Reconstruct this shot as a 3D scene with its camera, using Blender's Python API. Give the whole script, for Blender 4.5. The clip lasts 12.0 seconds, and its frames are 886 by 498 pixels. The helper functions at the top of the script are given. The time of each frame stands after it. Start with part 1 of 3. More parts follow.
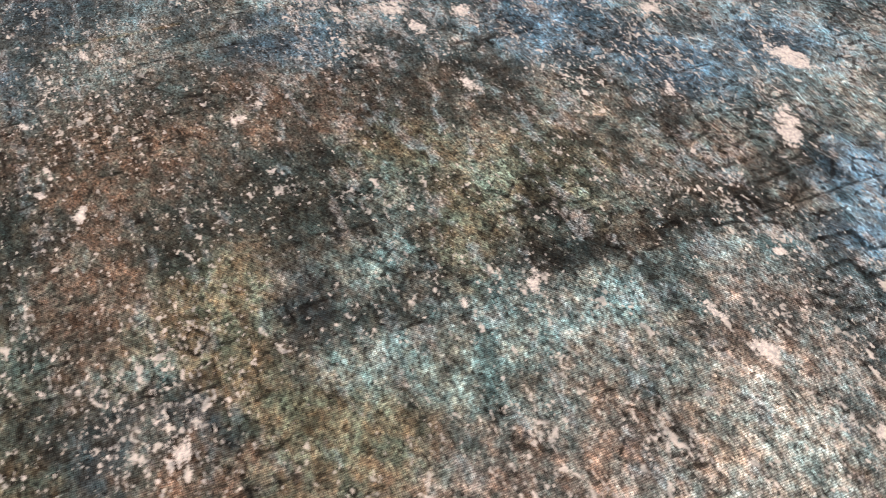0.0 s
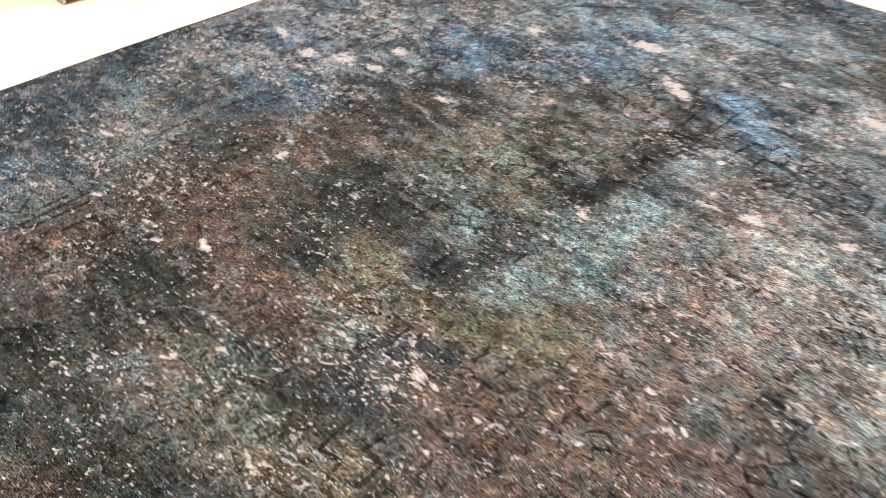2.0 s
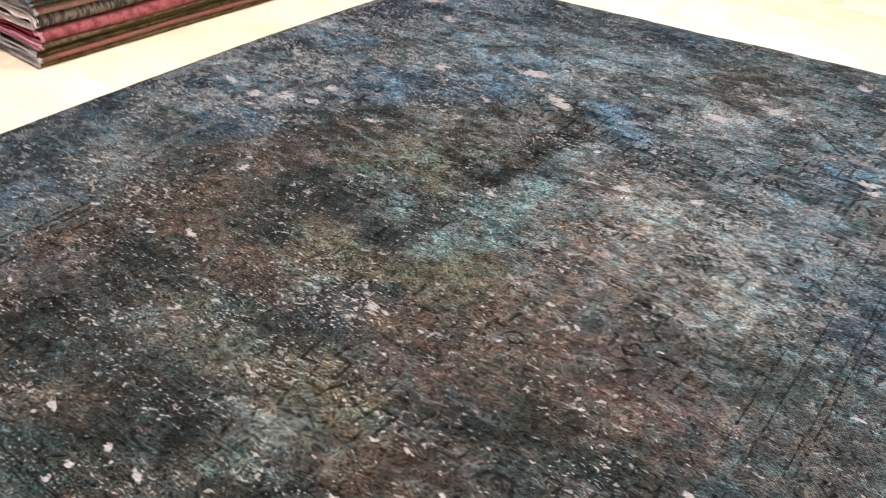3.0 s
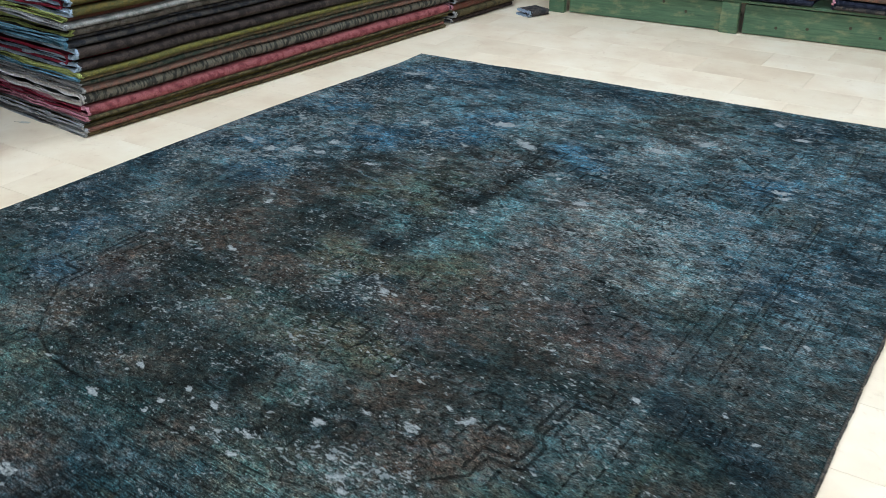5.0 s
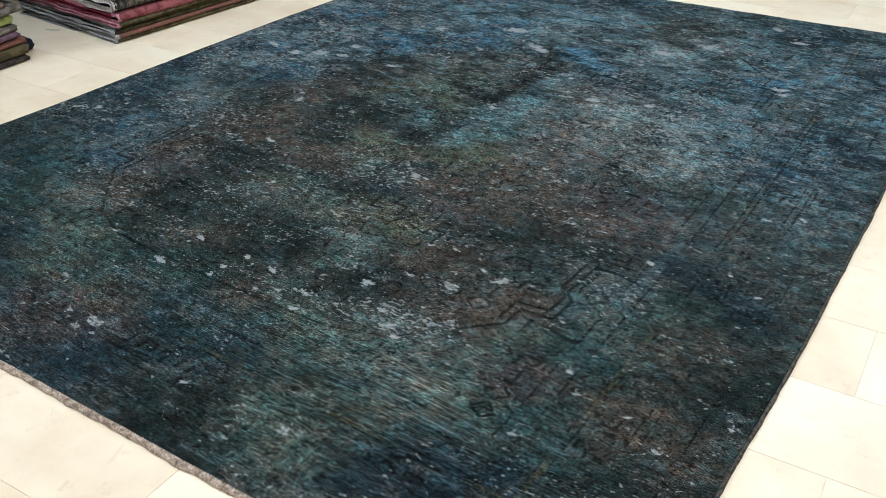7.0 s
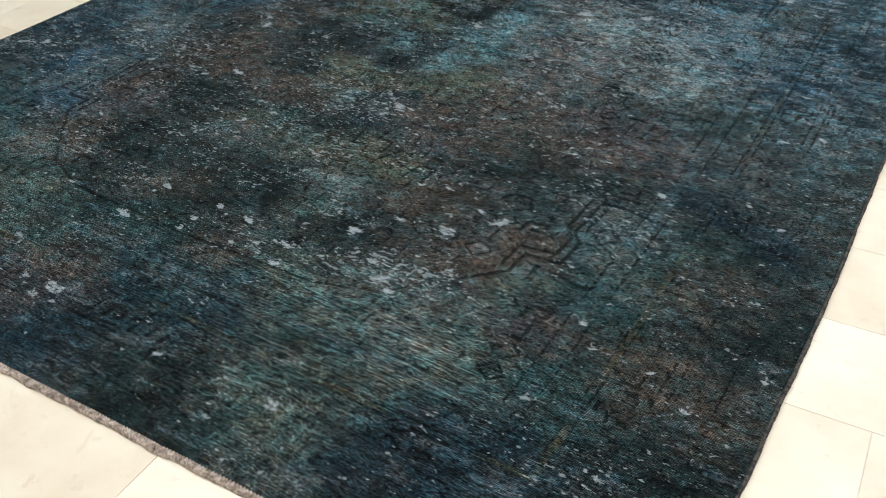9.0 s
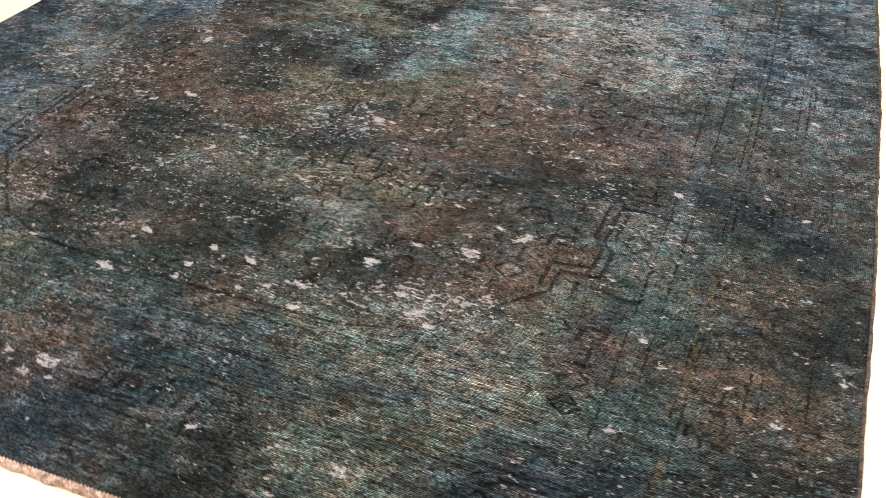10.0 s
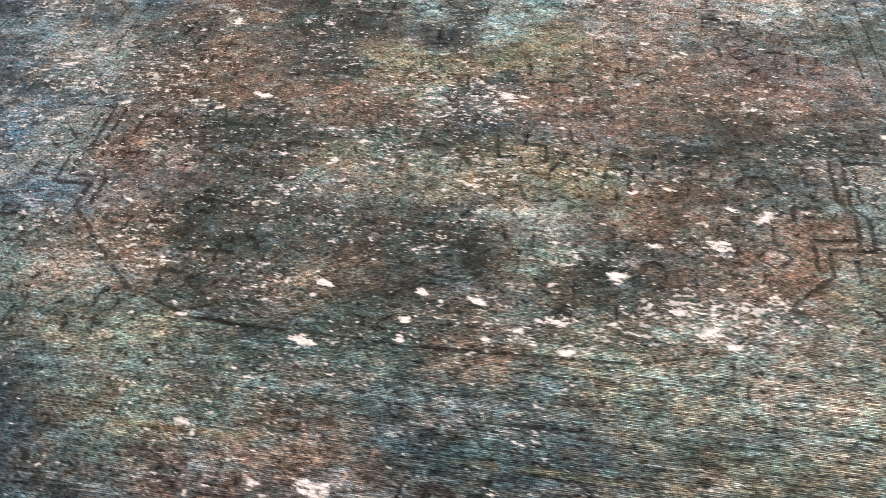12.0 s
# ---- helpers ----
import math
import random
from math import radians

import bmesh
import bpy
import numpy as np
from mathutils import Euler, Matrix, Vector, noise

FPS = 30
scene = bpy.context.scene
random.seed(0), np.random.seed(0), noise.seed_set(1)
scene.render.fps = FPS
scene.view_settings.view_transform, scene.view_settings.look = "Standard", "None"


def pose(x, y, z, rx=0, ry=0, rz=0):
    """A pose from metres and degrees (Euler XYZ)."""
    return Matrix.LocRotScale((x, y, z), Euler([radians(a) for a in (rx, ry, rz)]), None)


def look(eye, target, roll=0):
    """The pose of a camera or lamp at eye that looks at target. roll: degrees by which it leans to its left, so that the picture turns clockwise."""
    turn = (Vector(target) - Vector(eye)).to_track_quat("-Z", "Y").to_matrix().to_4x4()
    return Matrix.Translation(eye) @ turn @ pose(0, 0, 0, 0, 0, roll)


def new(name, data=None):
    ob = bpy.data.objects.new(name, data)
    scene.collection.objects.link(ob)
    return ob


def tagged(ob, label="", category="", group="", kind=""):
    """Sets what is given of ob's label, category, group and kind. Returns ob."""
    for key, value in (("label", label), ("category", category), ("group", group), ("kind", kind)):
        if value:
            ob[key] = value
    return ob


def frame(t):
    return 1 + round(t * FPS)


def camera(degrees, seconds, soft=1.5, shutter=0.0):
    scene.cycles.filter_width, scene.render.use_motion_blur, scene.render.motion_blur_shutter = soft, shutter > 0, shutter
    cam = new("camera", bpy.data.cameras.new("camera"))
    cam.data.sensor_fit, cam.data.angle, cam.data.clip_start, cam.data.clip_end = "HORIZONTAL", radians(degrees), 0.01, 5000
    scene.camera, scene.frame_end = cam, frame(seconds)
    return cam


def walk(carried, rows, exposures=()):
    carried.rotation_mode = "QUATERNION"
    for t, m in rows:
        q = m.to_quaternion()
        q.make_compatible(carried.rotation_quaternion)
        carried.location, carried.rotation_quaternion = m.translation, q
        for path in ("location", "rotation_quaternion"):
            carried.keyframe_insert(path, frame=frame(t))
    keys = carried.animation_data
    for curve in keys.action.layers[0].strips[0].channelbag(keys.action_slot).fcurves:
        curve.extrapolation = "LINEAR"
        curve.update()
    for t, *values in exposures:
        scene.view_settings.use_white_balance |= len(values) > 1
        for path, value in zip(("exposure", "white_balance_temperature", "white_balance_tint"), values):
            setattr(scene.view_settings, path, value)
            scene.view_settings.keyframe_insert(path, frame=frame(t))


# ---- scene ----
import functools

cam = camera(51.2, 12.0, soft=0.6, shutter=0.4)
PATH = [
    (0, (2.483, 1.524, 1.278), (1.192, 2.068, -0.15), 0.1),
    (0.5, (2.522, 1.209, 1.284), (1.257, 1.918, -0.093), 5.3),
    (1, (2.495, 0.978, 1.256), (1.324, 1.809, -0.135), 7.3),
    (1.5, (2.387, 0.778, 1.27), (1.284, 1.724, -0.104), 3.7),
    (2, (2.469, 0.53, 1.354), (1.424, 1.689, 0.103), 3.7),
    (2.5, (2.635, 0.247, 1.404), (1.694, 1.541, 0.204), 3.9),
    (3, (2.865, 0.038, 1.435), (1.865, 1.38, 0.339), 2.3),
    (3.5, (2.953, -0.112, 1.508), (1.936, 1.26, 0.468), -0.4),
    (3.7, (2.954, -0.182, 1.52), (1.952, 1.209, 0.49), -1.6),
    (5.3, (3.331, -0.61, 1.478), (2.29, 0.839, 0.575), 0.6),
    (5.5, (3.365, -0.655, 1.476), (2.302, 0.759, 0.543), -0.1),
    (6, (3.36, -0.743, 1.473), (2.319, 0.639, 0.471), -1.3),
    (6.5, (3.327, -0.826, 1.472), (2.329, 0.57, 0.444), -0.5),
    (7, (3.315, -0.867, 1.467), (2.343, 0.538, 0.428), 0.2),
    (7.2, (3.318, -0.866, 1.464), (2.347, 0.538, 0.422), 0.2),
    (8.8, (3.206, -0.759, 1.399), (2.306, 0.604, 0.245), -1.0),
    (9, (3.145, -0.696, 1.397), (2.268, 0.652, 0.208), -1.2),
    (9.5, (2.999, -0.656, 1.363), (2.209, 0.714, 0.137), -1.0),
    (10, (2.733, -0.709, 1.37), (2.1, 0.754, 0.162), -0.6),
    (10.5, (2.532, -0.705, 1.363), (1.993, 0.768, 0.122), -1.8),
    (11, (2.276, -0.638, 1.335), (1.788, 0.79, 0.022), -4.3),
    (11.5, (2.053, -0.574, 1.332), (1.669, 0.846, -0.023), -3.9),
    (12, (1.766, -0.542, 1.309), (1.512, 0.914, -0.039), -1.4),
]
EXPOSURES = [
    (0.0, 1.25, 7400, 31),
    (0.5, 1.22, 7400, 31),
    (1.0, 1.6, 7400, 31),
    (1.5, 1.35, 7300, 31),
    (2.0, 1.3, 7100, 31),
    (2.5, 1.15, 6900, 30),
    (3.0, 0.9, 6700, 26),
    (3.7, 0.2, 5800, 12),
    (5.3, 0.05, 5050, 3),
    (6.0, 0.05, 5150, 3),
    (6.5, 0.05, 5250, 4),
    (9.0, 0.0, 5300, 4),
    (9.5, 0.35, 5900, 13),
    (10.0, 0.8, 6700, 26),
    (11.0, 1.4, 6900, 29),
    (12.0, 1.6, 6900, 29),
]
walk(cam, [(t, look(eye, target, roll)) for t, eye, target, roll in PATH], EXPOSURES)

# ---- world and light ----
world = bpy.data.worlds.new("world")
scene.world = world
world.use_nodes = True
world.node_tree.nodes["Background"].inputs["Color"].default_value = (0.9, 0.93, 1.0, 1)
world.node_tree.nodes["Background"].inputs["Strength"].default_value = 0.05
PANELS = [(x, y) for x in (0.5, 3.5) for y in (-2.2, 1.0, 4.0)]
PANEL_POWER = 41.0


def area_lamp(x, y):
    data = bpy.data.lights.new("panel_light", "AREA")
    data.shape, data.size, data.size_y, data.energy = "RECTANGLE", 1.15, 0.55, PANEL_POWER
    data.color = (1.0, 0.965, 0.91)
    ob = new("panel_light", data)
    ob.matrix_world = pose(x, y, 2.965)


for px_, py_ in PANELS:
    area_lamp(px_, py_)

# ---- materials ----


def nodes_of(name):
    m = bpy.data.materials.new(name)
    m.use_nodes = True
    nt = m.node_tree
    return m, nt, nt.nodes["Principled BSDF"]


def put(nt, kind, **values):
    n = nt.nodes.new(kind)
    for k, v in values.items():
        if k in n.inputs:
            n.inputs[k].default_value = v
    return n


def coords(nt, scale=(1, 1, 1), which="Object"):
    tc, mp = nt.nodes.new("ShaderNodeTexCoord"), nt.nodes.new("ShaderNodeMapping")
    mp.inputs["Scale"].default_value = scale
    nt.links.new(tc.outputs[which], mp.inputs["Vector"])
    return mp.outputs["Vector"]


def noise_tex(nt, vec, scale, detail=4.0, rough=0.6):
    n = put(nt, "ShaderNodeTexNoise", Scale=scale, Detail=detail, Roughness=rough)
    nt.links.new(vec, n.inputs["Vector"])
    return n


def ramp(nt, value, stops):
    r = nt.nodes.new("ShaderNodeValToRGB")
    while len(r.color_ramp.elements) < len(stops):
        r.color_ramp.elements.new(0.5)
    for e, (p, c) in zip(r.color_ramp.elements, stops):
        e.position = p
        e.color = (*c, 1) if len(c) == 3 else c
    nt.links.new(value, r.inputs["Fac"])
    return r.outputs["Color"]


def mix(nt, a, b, fac, blend="MIX"):
    n = nt.nodes.new("ShaderNodeMix")
    n.data_type, n.blend_type = "RGBA", blend
    for sock, v in (("A", a), ("B", b)):
        s = next(i for i in n.inputs if i.name == sock and i.type == "RGBA")
        if isinstance(v, tuple):
            s.default_value = (*v, 1)
        else:
            nt.links.new(v, s)
    f = next(i for i in n.inputs if i.name == "Factor" and i.type == "VALUE")
    if isinstance(fac, (int, float)):
        f.default_value = fac
    else:
        nt.links.new(fac, f)
    return next(o for o in n.outputs if o.type == "RGBA")


def maths(nt, op, a, b=0.0, c=0.0, clamp=False):
    n = nt.nodes.new("ShaderNodeMath")
    n.operation, n.use_clamp = op, clamp
    for i, v in enumerate((a, b, c)):
        if isinstance(v, (int, float)):
            n.inputs[i].default_value = v
        else:
            nt.links.new(v, n.inputs[i])
    return n.outputs[0]


def grey(v):
    return (v, v, v)


def bump(nt, bsdf, height, strength, distance):
    b = put(nt, "ShaderNodeBump", Strength=strength, Distance=distance)
    nt.links.new(height, b.inputs["Height"])
    nt.links.new(b.outputs["Normal"], bsdf.inputs["Normal"])


def attribute(nt, name):
    n = nt.nodes.new("ShaderNodeAttribute")
    n.attribute_name = name
    return n.outputs


def rug_material():
    """Overdyed, shorn wool: dye by place, rows of knots, etched outlines, undyed flecks and bare spots."""
    m, nt, b = nodes_of("overdyed_wool")
    dye = attribute(nt, "dye")["Color"]
    thin, line, spot, fleck = (attribute(nt, k)["Fac"] for k in ("thin", "line", "spot", "fleck"))
    flat = coords(nt)
    # uneven dye, a hand's width down to single knots
    cloud = noise_tex(nt, coords(nt, (0.7, 1.0, 1)), 32, 6, 0.7).outputs["Fac"]
    col = mix(nt, dye, ramp(nt, cloud, [(0.38, grey(0.7)), (0.48, grey(0.9)), (0.53, grey(1.06)), (0.62, grey(1.35))]), 1.0, "MULTIPLY")
    grain = noise_tex(nt, coords(nt, (0.75, 1.0, 1)), 190, 3, 0.65).outputs["Fac"]
    col = mix(nt, col, ramp(nt, grain, [(0.38, grey(0.66)), (0.5, grey(1.0)), (0.62, grey(1.4))]), 1.0, "MULTIPLY")
    for scale, cool, warm in ((15, (0.84, 1.03, 1.08), (1.15, 0.985, 0.90)), (60, (0.9, 1.03, 1.06), (1.12, 0.98, 0.92))):
        tint = noise_tex(nt, coords(nt, (0.7, 1.0, 1)), scale, 4, 0.65).outputs["Fac"]
        col = mix(nt, col, ramp(nt, tint, [(0.38, cool), (0.5, grey(1.0)), (0.62, warm)]), 1.0, "MULTIPLY")
    # weft rows: fine dark and light dashes, plainest where the pile is worn thin
    for stretch, scale, low, high, base, more in ((0.3, 400, 0.3, 1.9, 0.75, 0.25), (0.06, 260, 0.38, 1.7, 0.05, 0.85)):
        row = noise_tex(nt, coords(nt, (stretch, 1.0, 1)), scale, 2, 0.6).outputs["Fac"]
        dash = ramp(nt, row, [(0.38, grey(low)), (0.48, grey(0.92)), (0.54, grey(1.05)), (0.63, grey(high))])
        col = mix(nt, col, dash, maths(nt, "MULTIPLY_ADD", thin, more, base, clamp=True), "MULTIPLY")
    # knots: 4.2 mm apart along the weft, rows 3.6 mm apart
    sep = nt.nodes.new("ShaderNodeSeparateXYZ")
    wob = noise_tex(nt, flat, 9, 2).outputs["Fac"]
    nt.links.new(flat, sep.inputs[0])
    gx = maths(nt, "SINE", maths(nt, "MULTIPLY_ADD", sep.outputs[0], 2 * math.pi / 0.0042, maths(nt, "MULTIPLY", wob, 14.0)))
    gy = maths(nt, "SINE", maths(nt, "MULTIPLY_ADD", sep.outputs[1], 2 * math.pi / 0.0036, maths(nt, "MULTIPLY", wob, 10.0)))
    knot = maths(nt, "MULTIPLY_ADD", maths(nt, "ADD", maths(nt, "MULTIPLY", gx, 0.7), gy), 0.28, 0.5)
    col = mix(nt, col, ramp(nt, knot, [(0.08, grey(0.3)), (0.5, grey(0.9)), (0.92, grey(2.0))]), maths(nt, "MULTIPLY_ADD", thin, 0.35, 0.62), "MULTIPLY")
    # outlines where the corroded dark wool has sunk below the rest
    rough_line = noise_tex(nt, coords(nt, (0.8, 1.0, 1)), 75, 3, 0.6).outputs["Fac"]
    etched = ramp(nt, maths(nt, "MULTIPLY_ADD", maths(nt, "SUBTRACT", rough_line, 0.5), 1.1, line), [(0.42, grey(0)), (0.58, grey(0.9))])
    col = mix(nt, col, grey(0.24), etched, "MULTIPLY")
    for stretch, scale, low in ((0.6, 70, 0.60), (0.6, 190, 0.57)):
        pit = noise_tex(nt, coords(nt, (stretch, 1.0, 1)), scale, 2, 0.55).outputs["Fac"]
        col = mix(nt, col, grey(0.34), ramp(nt, pit, [(low, grey(0)), (low + 0.035, grey(1))]), "MULTIPLY")
    # undyed flecks: small and sharp, in drifts
    pale_wool = ramp(nt, cloud, [(0.38, (0.12, 0.135, 0.14)), (0.6, (0.27, 0.275, 0.265))])
    for stretch, scale, low, gain in ((0.6, 85, 0.69, 0.15), (0.4, 140, 0.70, 0.14), (0.7, 48, 0.70, 0.14)):
        bits = noise_tex(nt, coords(nt, (stretch, 1.0, 1)), scale, 2, 0.55).outputs["Fac"]
        level = maths(nt, "MULTIPLY_ADD", fleck, gain, bits)
        col = mix(nt, col, pale_wool, ramp(nt, level, [(low, grey(0)), (low + 0.03, grey(0.6)), (low + 0.07, grey(0.95))]))
    # bare spots with ragged rims
    rag = noise_tex(nt, coords(nt, (0.55, 1.0, 1)), 75, 5, 0.75).outputs["Fac"]
    rim = maths(nt, "MULTIPLY_ADD", maths(nt, "SUBTRACT", rag, 0.5), 4.2, spot)
    bone = ramp(nt, grain, [(0.38, (0.17, 0.185, 0.19)), (0.6, (0.33, 0.335, 0.325))])
    col = mix(nt, col, bone, ramp(nt, rim, [(0.22, grey(0)), (0.42, grey(0.7)), (0.7, grey(0.97))]))
    nt.links.new(col, b.inputs["Base Color"])
    b.inputs["Roughness"].default_value = 0.92
    b.inputs["Specular IOR Level"].default_value = 0.08
    h = maths(nt, "ADD", maths(nt, "MULTIPLY", knot, 0.5), maths(nt, "MULTIPLY", grain, 1.2))
    h = maths(nt, "MULTIPLY_ADD", etched, -1.0, h)
    bump(nt, b, h, 0.6, 0.003)
    return m


def textile(name, c1, c2, scale=18.0, stripe=(1, 1, 1), lo=0.4, hi=0.6, dark=0.45):
    """Woven or knotted wool in two colours, with dirt and a fine pile."""
    m, nt, b = nodes_of(name)
    big = noise_tex(nt, coords(nt, stripe), scale, 3, 0.6)
    col = ramp(nt, big.outputs["Fac"], [(lo - 0.1, tuple(0.6 * v for v in c1)), (lo + 0.04, tuple(0.85 * v for v in c1)), (hi - 0.04, tuple(0.85 * v for v in c2)), (hi + 0.1, tuple(0.55 * (u + v) / 1.2 for u, v in zip(c1, c2)))])
    fine = noise_tex(nt, coords(nt, (1, 1, 1)), 220, 3, 0.7)
    col = mix(nt, col, ramp(nt, fine.outputs["Fac"], [(0.3, grey(dark)), (0.55, grey(1.0)), (0.75, grey(1.35))]), 1.0, "MULTIPLY")
    nt.links.new(col, b.inputs["Base Color"])
    b.inputs["Roughness"].default_value = 0.9
    b.inputs["Specular IOR Level"].default_value = 0.2
    bump(nt, b, fine.outputs["Fac"], 0.7, 0.004)
    return m


def tile_material():
    m, nt, b = nodes_of("cream_marble")
    info = nt.nodes.new("ShaderNodeObjectInfo")
    geo = nt.nodes.new("ShaderNodeNewGeometry")
    shift = nt.nodes.new("ShaderNodeVectorMath")
    shift.operation = "MULTIPLY_ADD"
    nt.links.new(geo.outputs["Position"], shift.inputs[0])
    shift.inputs[1].default_value = (1, 1, 1)
    rnd = nt.nodes.new("ShaderNodeCombineXYZ")
    each = maths(nt, "ADD", info.outputs["Random"], geo.outputs["Random Per Island"])
    nt.links.new(maths(nt, "MULTIPLY", each, 37.0), rnd.inputs[2])
    nt.links.new(rnd.outputs[0], shift.inputs[2])
    cloud = noise_tex(nt, shift.outputs[0], 3.2, 6, 0.6)
    vein = noise_tex(nt, shift.outputs[0], 9.0, 8, 0.72)
    vein.inputs["Distortion"].default_value = 1.2
    col = ramp(nt, cloud.outputs["Fac"], [(0.3, (0.73, 0.595, 0.435)), (0.52, (0.81, 0.70, 0.535)), (0.72, (0.86, 0.77, 0.625))])
    col = mix(nt, col, (0.62, 0.47, 0.34), ramp(nt, vein.outputs["Fac"], [(0.60, grey(0)), (0.66, grey(0.35)), (0.72, grey(0))]))
    stain = noise_tex(nt, shift.outputs[0], 22.0, 6, 0.7)
    col = mix(nt, col, (0.60, 0.44, 0.30), ramp(nt, stain.outputs["Fac"], [(0.60, grey(0)), (0.70, grey(0.4))]))
    tone = ramp(nt, maths(nt, "FRACT", each), [(0.0, (0.90, 0.86, 0.81)), (0.3, (0.97, 0.95, 0.92)), (0.6, (1.0, 0.97, 0.94)), (1.0, (1.02, 1.01, 1.0))])
    col = mix(nt, col, tone, 1.0, "MULTIPLY")
    nt.links.new(col, b.inputs["Base Color"])
    rough = noise_tex(nt, shift.outputs[0], 14, 4)
    nt.links.new(maths(nt, "MULTIPLY_ADD", rough.outputs["Fac"], 0.2, 0.38), b.inputs["Roughness"])
    bump(nt, b, rough.outputs["Fac"], 0.08, 0.002)
    return m


def plaster(name, c):
    m, nt, b = nodes_of(name)
    n = noise_tex(nt, coords(nt), 2.5, 6, 0.6)
    f = noise_tex(nt, coords(nt), 120, 3)
    nt.links.new(ramp(nt, n.outputs["Fac"], [(0.3, tuple(0.92 * v for v in c)), (0.7, c)]), b.inputs["Base Color"])
    b.inputs["Roughness"].default_value = 0.85
    bump(nt, b, f.outputs["Fac"], 0.15, 0.002)
    return m


def green_paint():
    m, nt, b = nodes_of("green_stained_pine")
    grain = noise_tex(nt, coords(nt, (1.2, 14, 22)), 6, 5, 0.65)
    wear = noise_tex(nt, coords(nt, (1, 1, 2)), 7, 5, 0.65)
    col = ramp(nt, grain.outputs["Fac"], [(0.3, (0.045, 0.085, 0.045)), (0.55, (0.08, 0.145, 0.075)), (0.75, (0.12, 0.18, 0.09))])
    col = mix(nt, col, (0.27, 0.27, 0.13), ramp(nt, wear.outputs["Fac"], [(0.52, grey(0)), (0.68, grey(0.65))]))
    nt.links.new(col, b.inputs["Base Color"])
    b.inputs["Roughness"].default_value = 0.55
    bump(nt, b, grain.outputs["Fac"], 0.3, 0.003)
    return m


def plain(name, c, rough=0.6, emit=0.0):
    m, nt, b = nodes_of(name)
    n = noise_tex(nt, coords(nt), 60, 4)
    col = ramp(nt, n.outputs["Fac"], [(0.3, tuple(0.8 * v for v in c)), (0.7, c)])
    nt.links.new(col, b.inputs["Base Color"])
    b.inputs["Roughness"].default_value = rough
    if emit:
        b.inputs["Emission Color"].default_value = (1, 0.97, 0.92, 1)
        b.inputs["Emission Strength"].default_value = emit
    return m


RUG = rug_material()
TILE = tile_material()
GROUT = plain("grout", (0.76, 0.645, 0.51), 0.9)
WALL = plaster("wall_paint", (0.50, 0.46, 0.40))
CEILING = plaster("ceiling_paint", (0.8, 0.8, 0.78))
GREEN = green_paint()
KNOT = plain("pine_knot", (0.05, 0.045, 0.02), 0.6)
CORD = textile("wool_cord", (0.40, 0.30, 0.23), (0.62, 0.49, 0.39), 60, dark=0.3)
SIDE_CORD = textile("dark_side_cord", (0.05, 0.045, 0.04), (0.13, 0.11, 0.09), 70)
PAPER = plain("paper_tag", (0.62, 0.58, 0.5), 0.7)
LED = plain("diffuser", (0.85, 0.85, 0.85), 0.5, 6.0)
FRAME = plain("white_metal", (0.75, 0.75, 0.75), 0.4)

# ---- building helpers ----


def mesh_of(name, bm, material):
    me = bpy.data.meshes.new(name)
    bm.normal_update()
    bm.to_mesh(me)
    bm.free()
    for mt in material if isinstance(material, (list, tuple)) else [material]:
        me.materials.append(mt)
    return me


def part(name, bm, material, parent, label="", smooth=False):
    ob = new(name, mesh_of(name, bm, material))
    ob.parent = parent
    if smooth:
        for p in ob.data.polygons:
            p.use_smooth = True
    return tagged(ob, label)


def thing(name, label, category, m=None, group="", kind=""):
    ob = new(name)
    if m is not None:
        ob.matrix_basis = m
    return tagged(ob, label, category, group, kind)


def box(sx, sy, sz, x=0.0, y=0.0, z=0.0, bevel=0.0):
    """A box that stands on z, centred on x and y."""
    bm = bmesh.new()
    bmesh.ops.create_cube(bm, size=1.0, matrix=Matrix.Translation((x, y, z + sz / 2)) @ Matrix.Diagonal((sx, sy, sz, 1)))
    if bevel:
        bmesh.ops.bevel(bm, geom=list(bm.edges), offset=bevel, segments=1, affect="EDGES")
    return bm


def grid_mesh(name, pts, material, smooth=True):
    """A mesh from an array of rows x columns x 3 places."""
    r, c = pts.shape[:2]
    i = np.arange(r * c).reshape(r, c)
    quads = np.stack([i[:-1, :-1], i[:-1, 1:], i[1:, 1:], i[1:, :-1]], -1).reshape(-1, 4)
    me = bpy.data.meshes.new(name)
    me.vertices.add(r * c)
    me.vertices.foreach_set("co", pts.reshape(-1).astype(np.float32))
    me.loops.add(quads.size)
    me.loops.foreach_set("vertex_index", quads.reshape(-1).astype(np.int32))
    me.polygons.add(len(quads))
    me.polygons.foreach_set("loop_start", (np.arange(len(quads)) * 4).astype(np.int32))
    me.update(calc_edges=True)
    if smooth:
        me.polygons.foreach_set("use_smooth", np.ones(len(quads), bool))
    me.materials.append(material)
    return me


@functools.lru_cache(maxsize=None)
def noise_table(seed):
    return np.random.RandomState(seed).rand(256, 256)


def value_noise(x, y, sx, sy, seed):
    """Smooth noise from 0 to 1 with cells of sx by sy metres."""
    table = noise_table(seed)
    u, v = x / sx + 31.7, y / sy + 17.3
    iu, iv = np.floor(u).astype(int), np.floor(v).astype(int)
    fu, fv = u - iu, v - iv
    fu, fv = fu * fu * (3 - 2 * fu), fv * fv * (3 - 2 * fv)
    a, b_, c, d = (table[(iu + p) % 256, (iv + q) % 256] for p, q in ((0, 0), (1, 0), (0, 1), (1, 1)))
    return (a * (1 - fu) + b_ * fu) * (1 - fv) + (c * (1 - fu) + d * fu) * fv


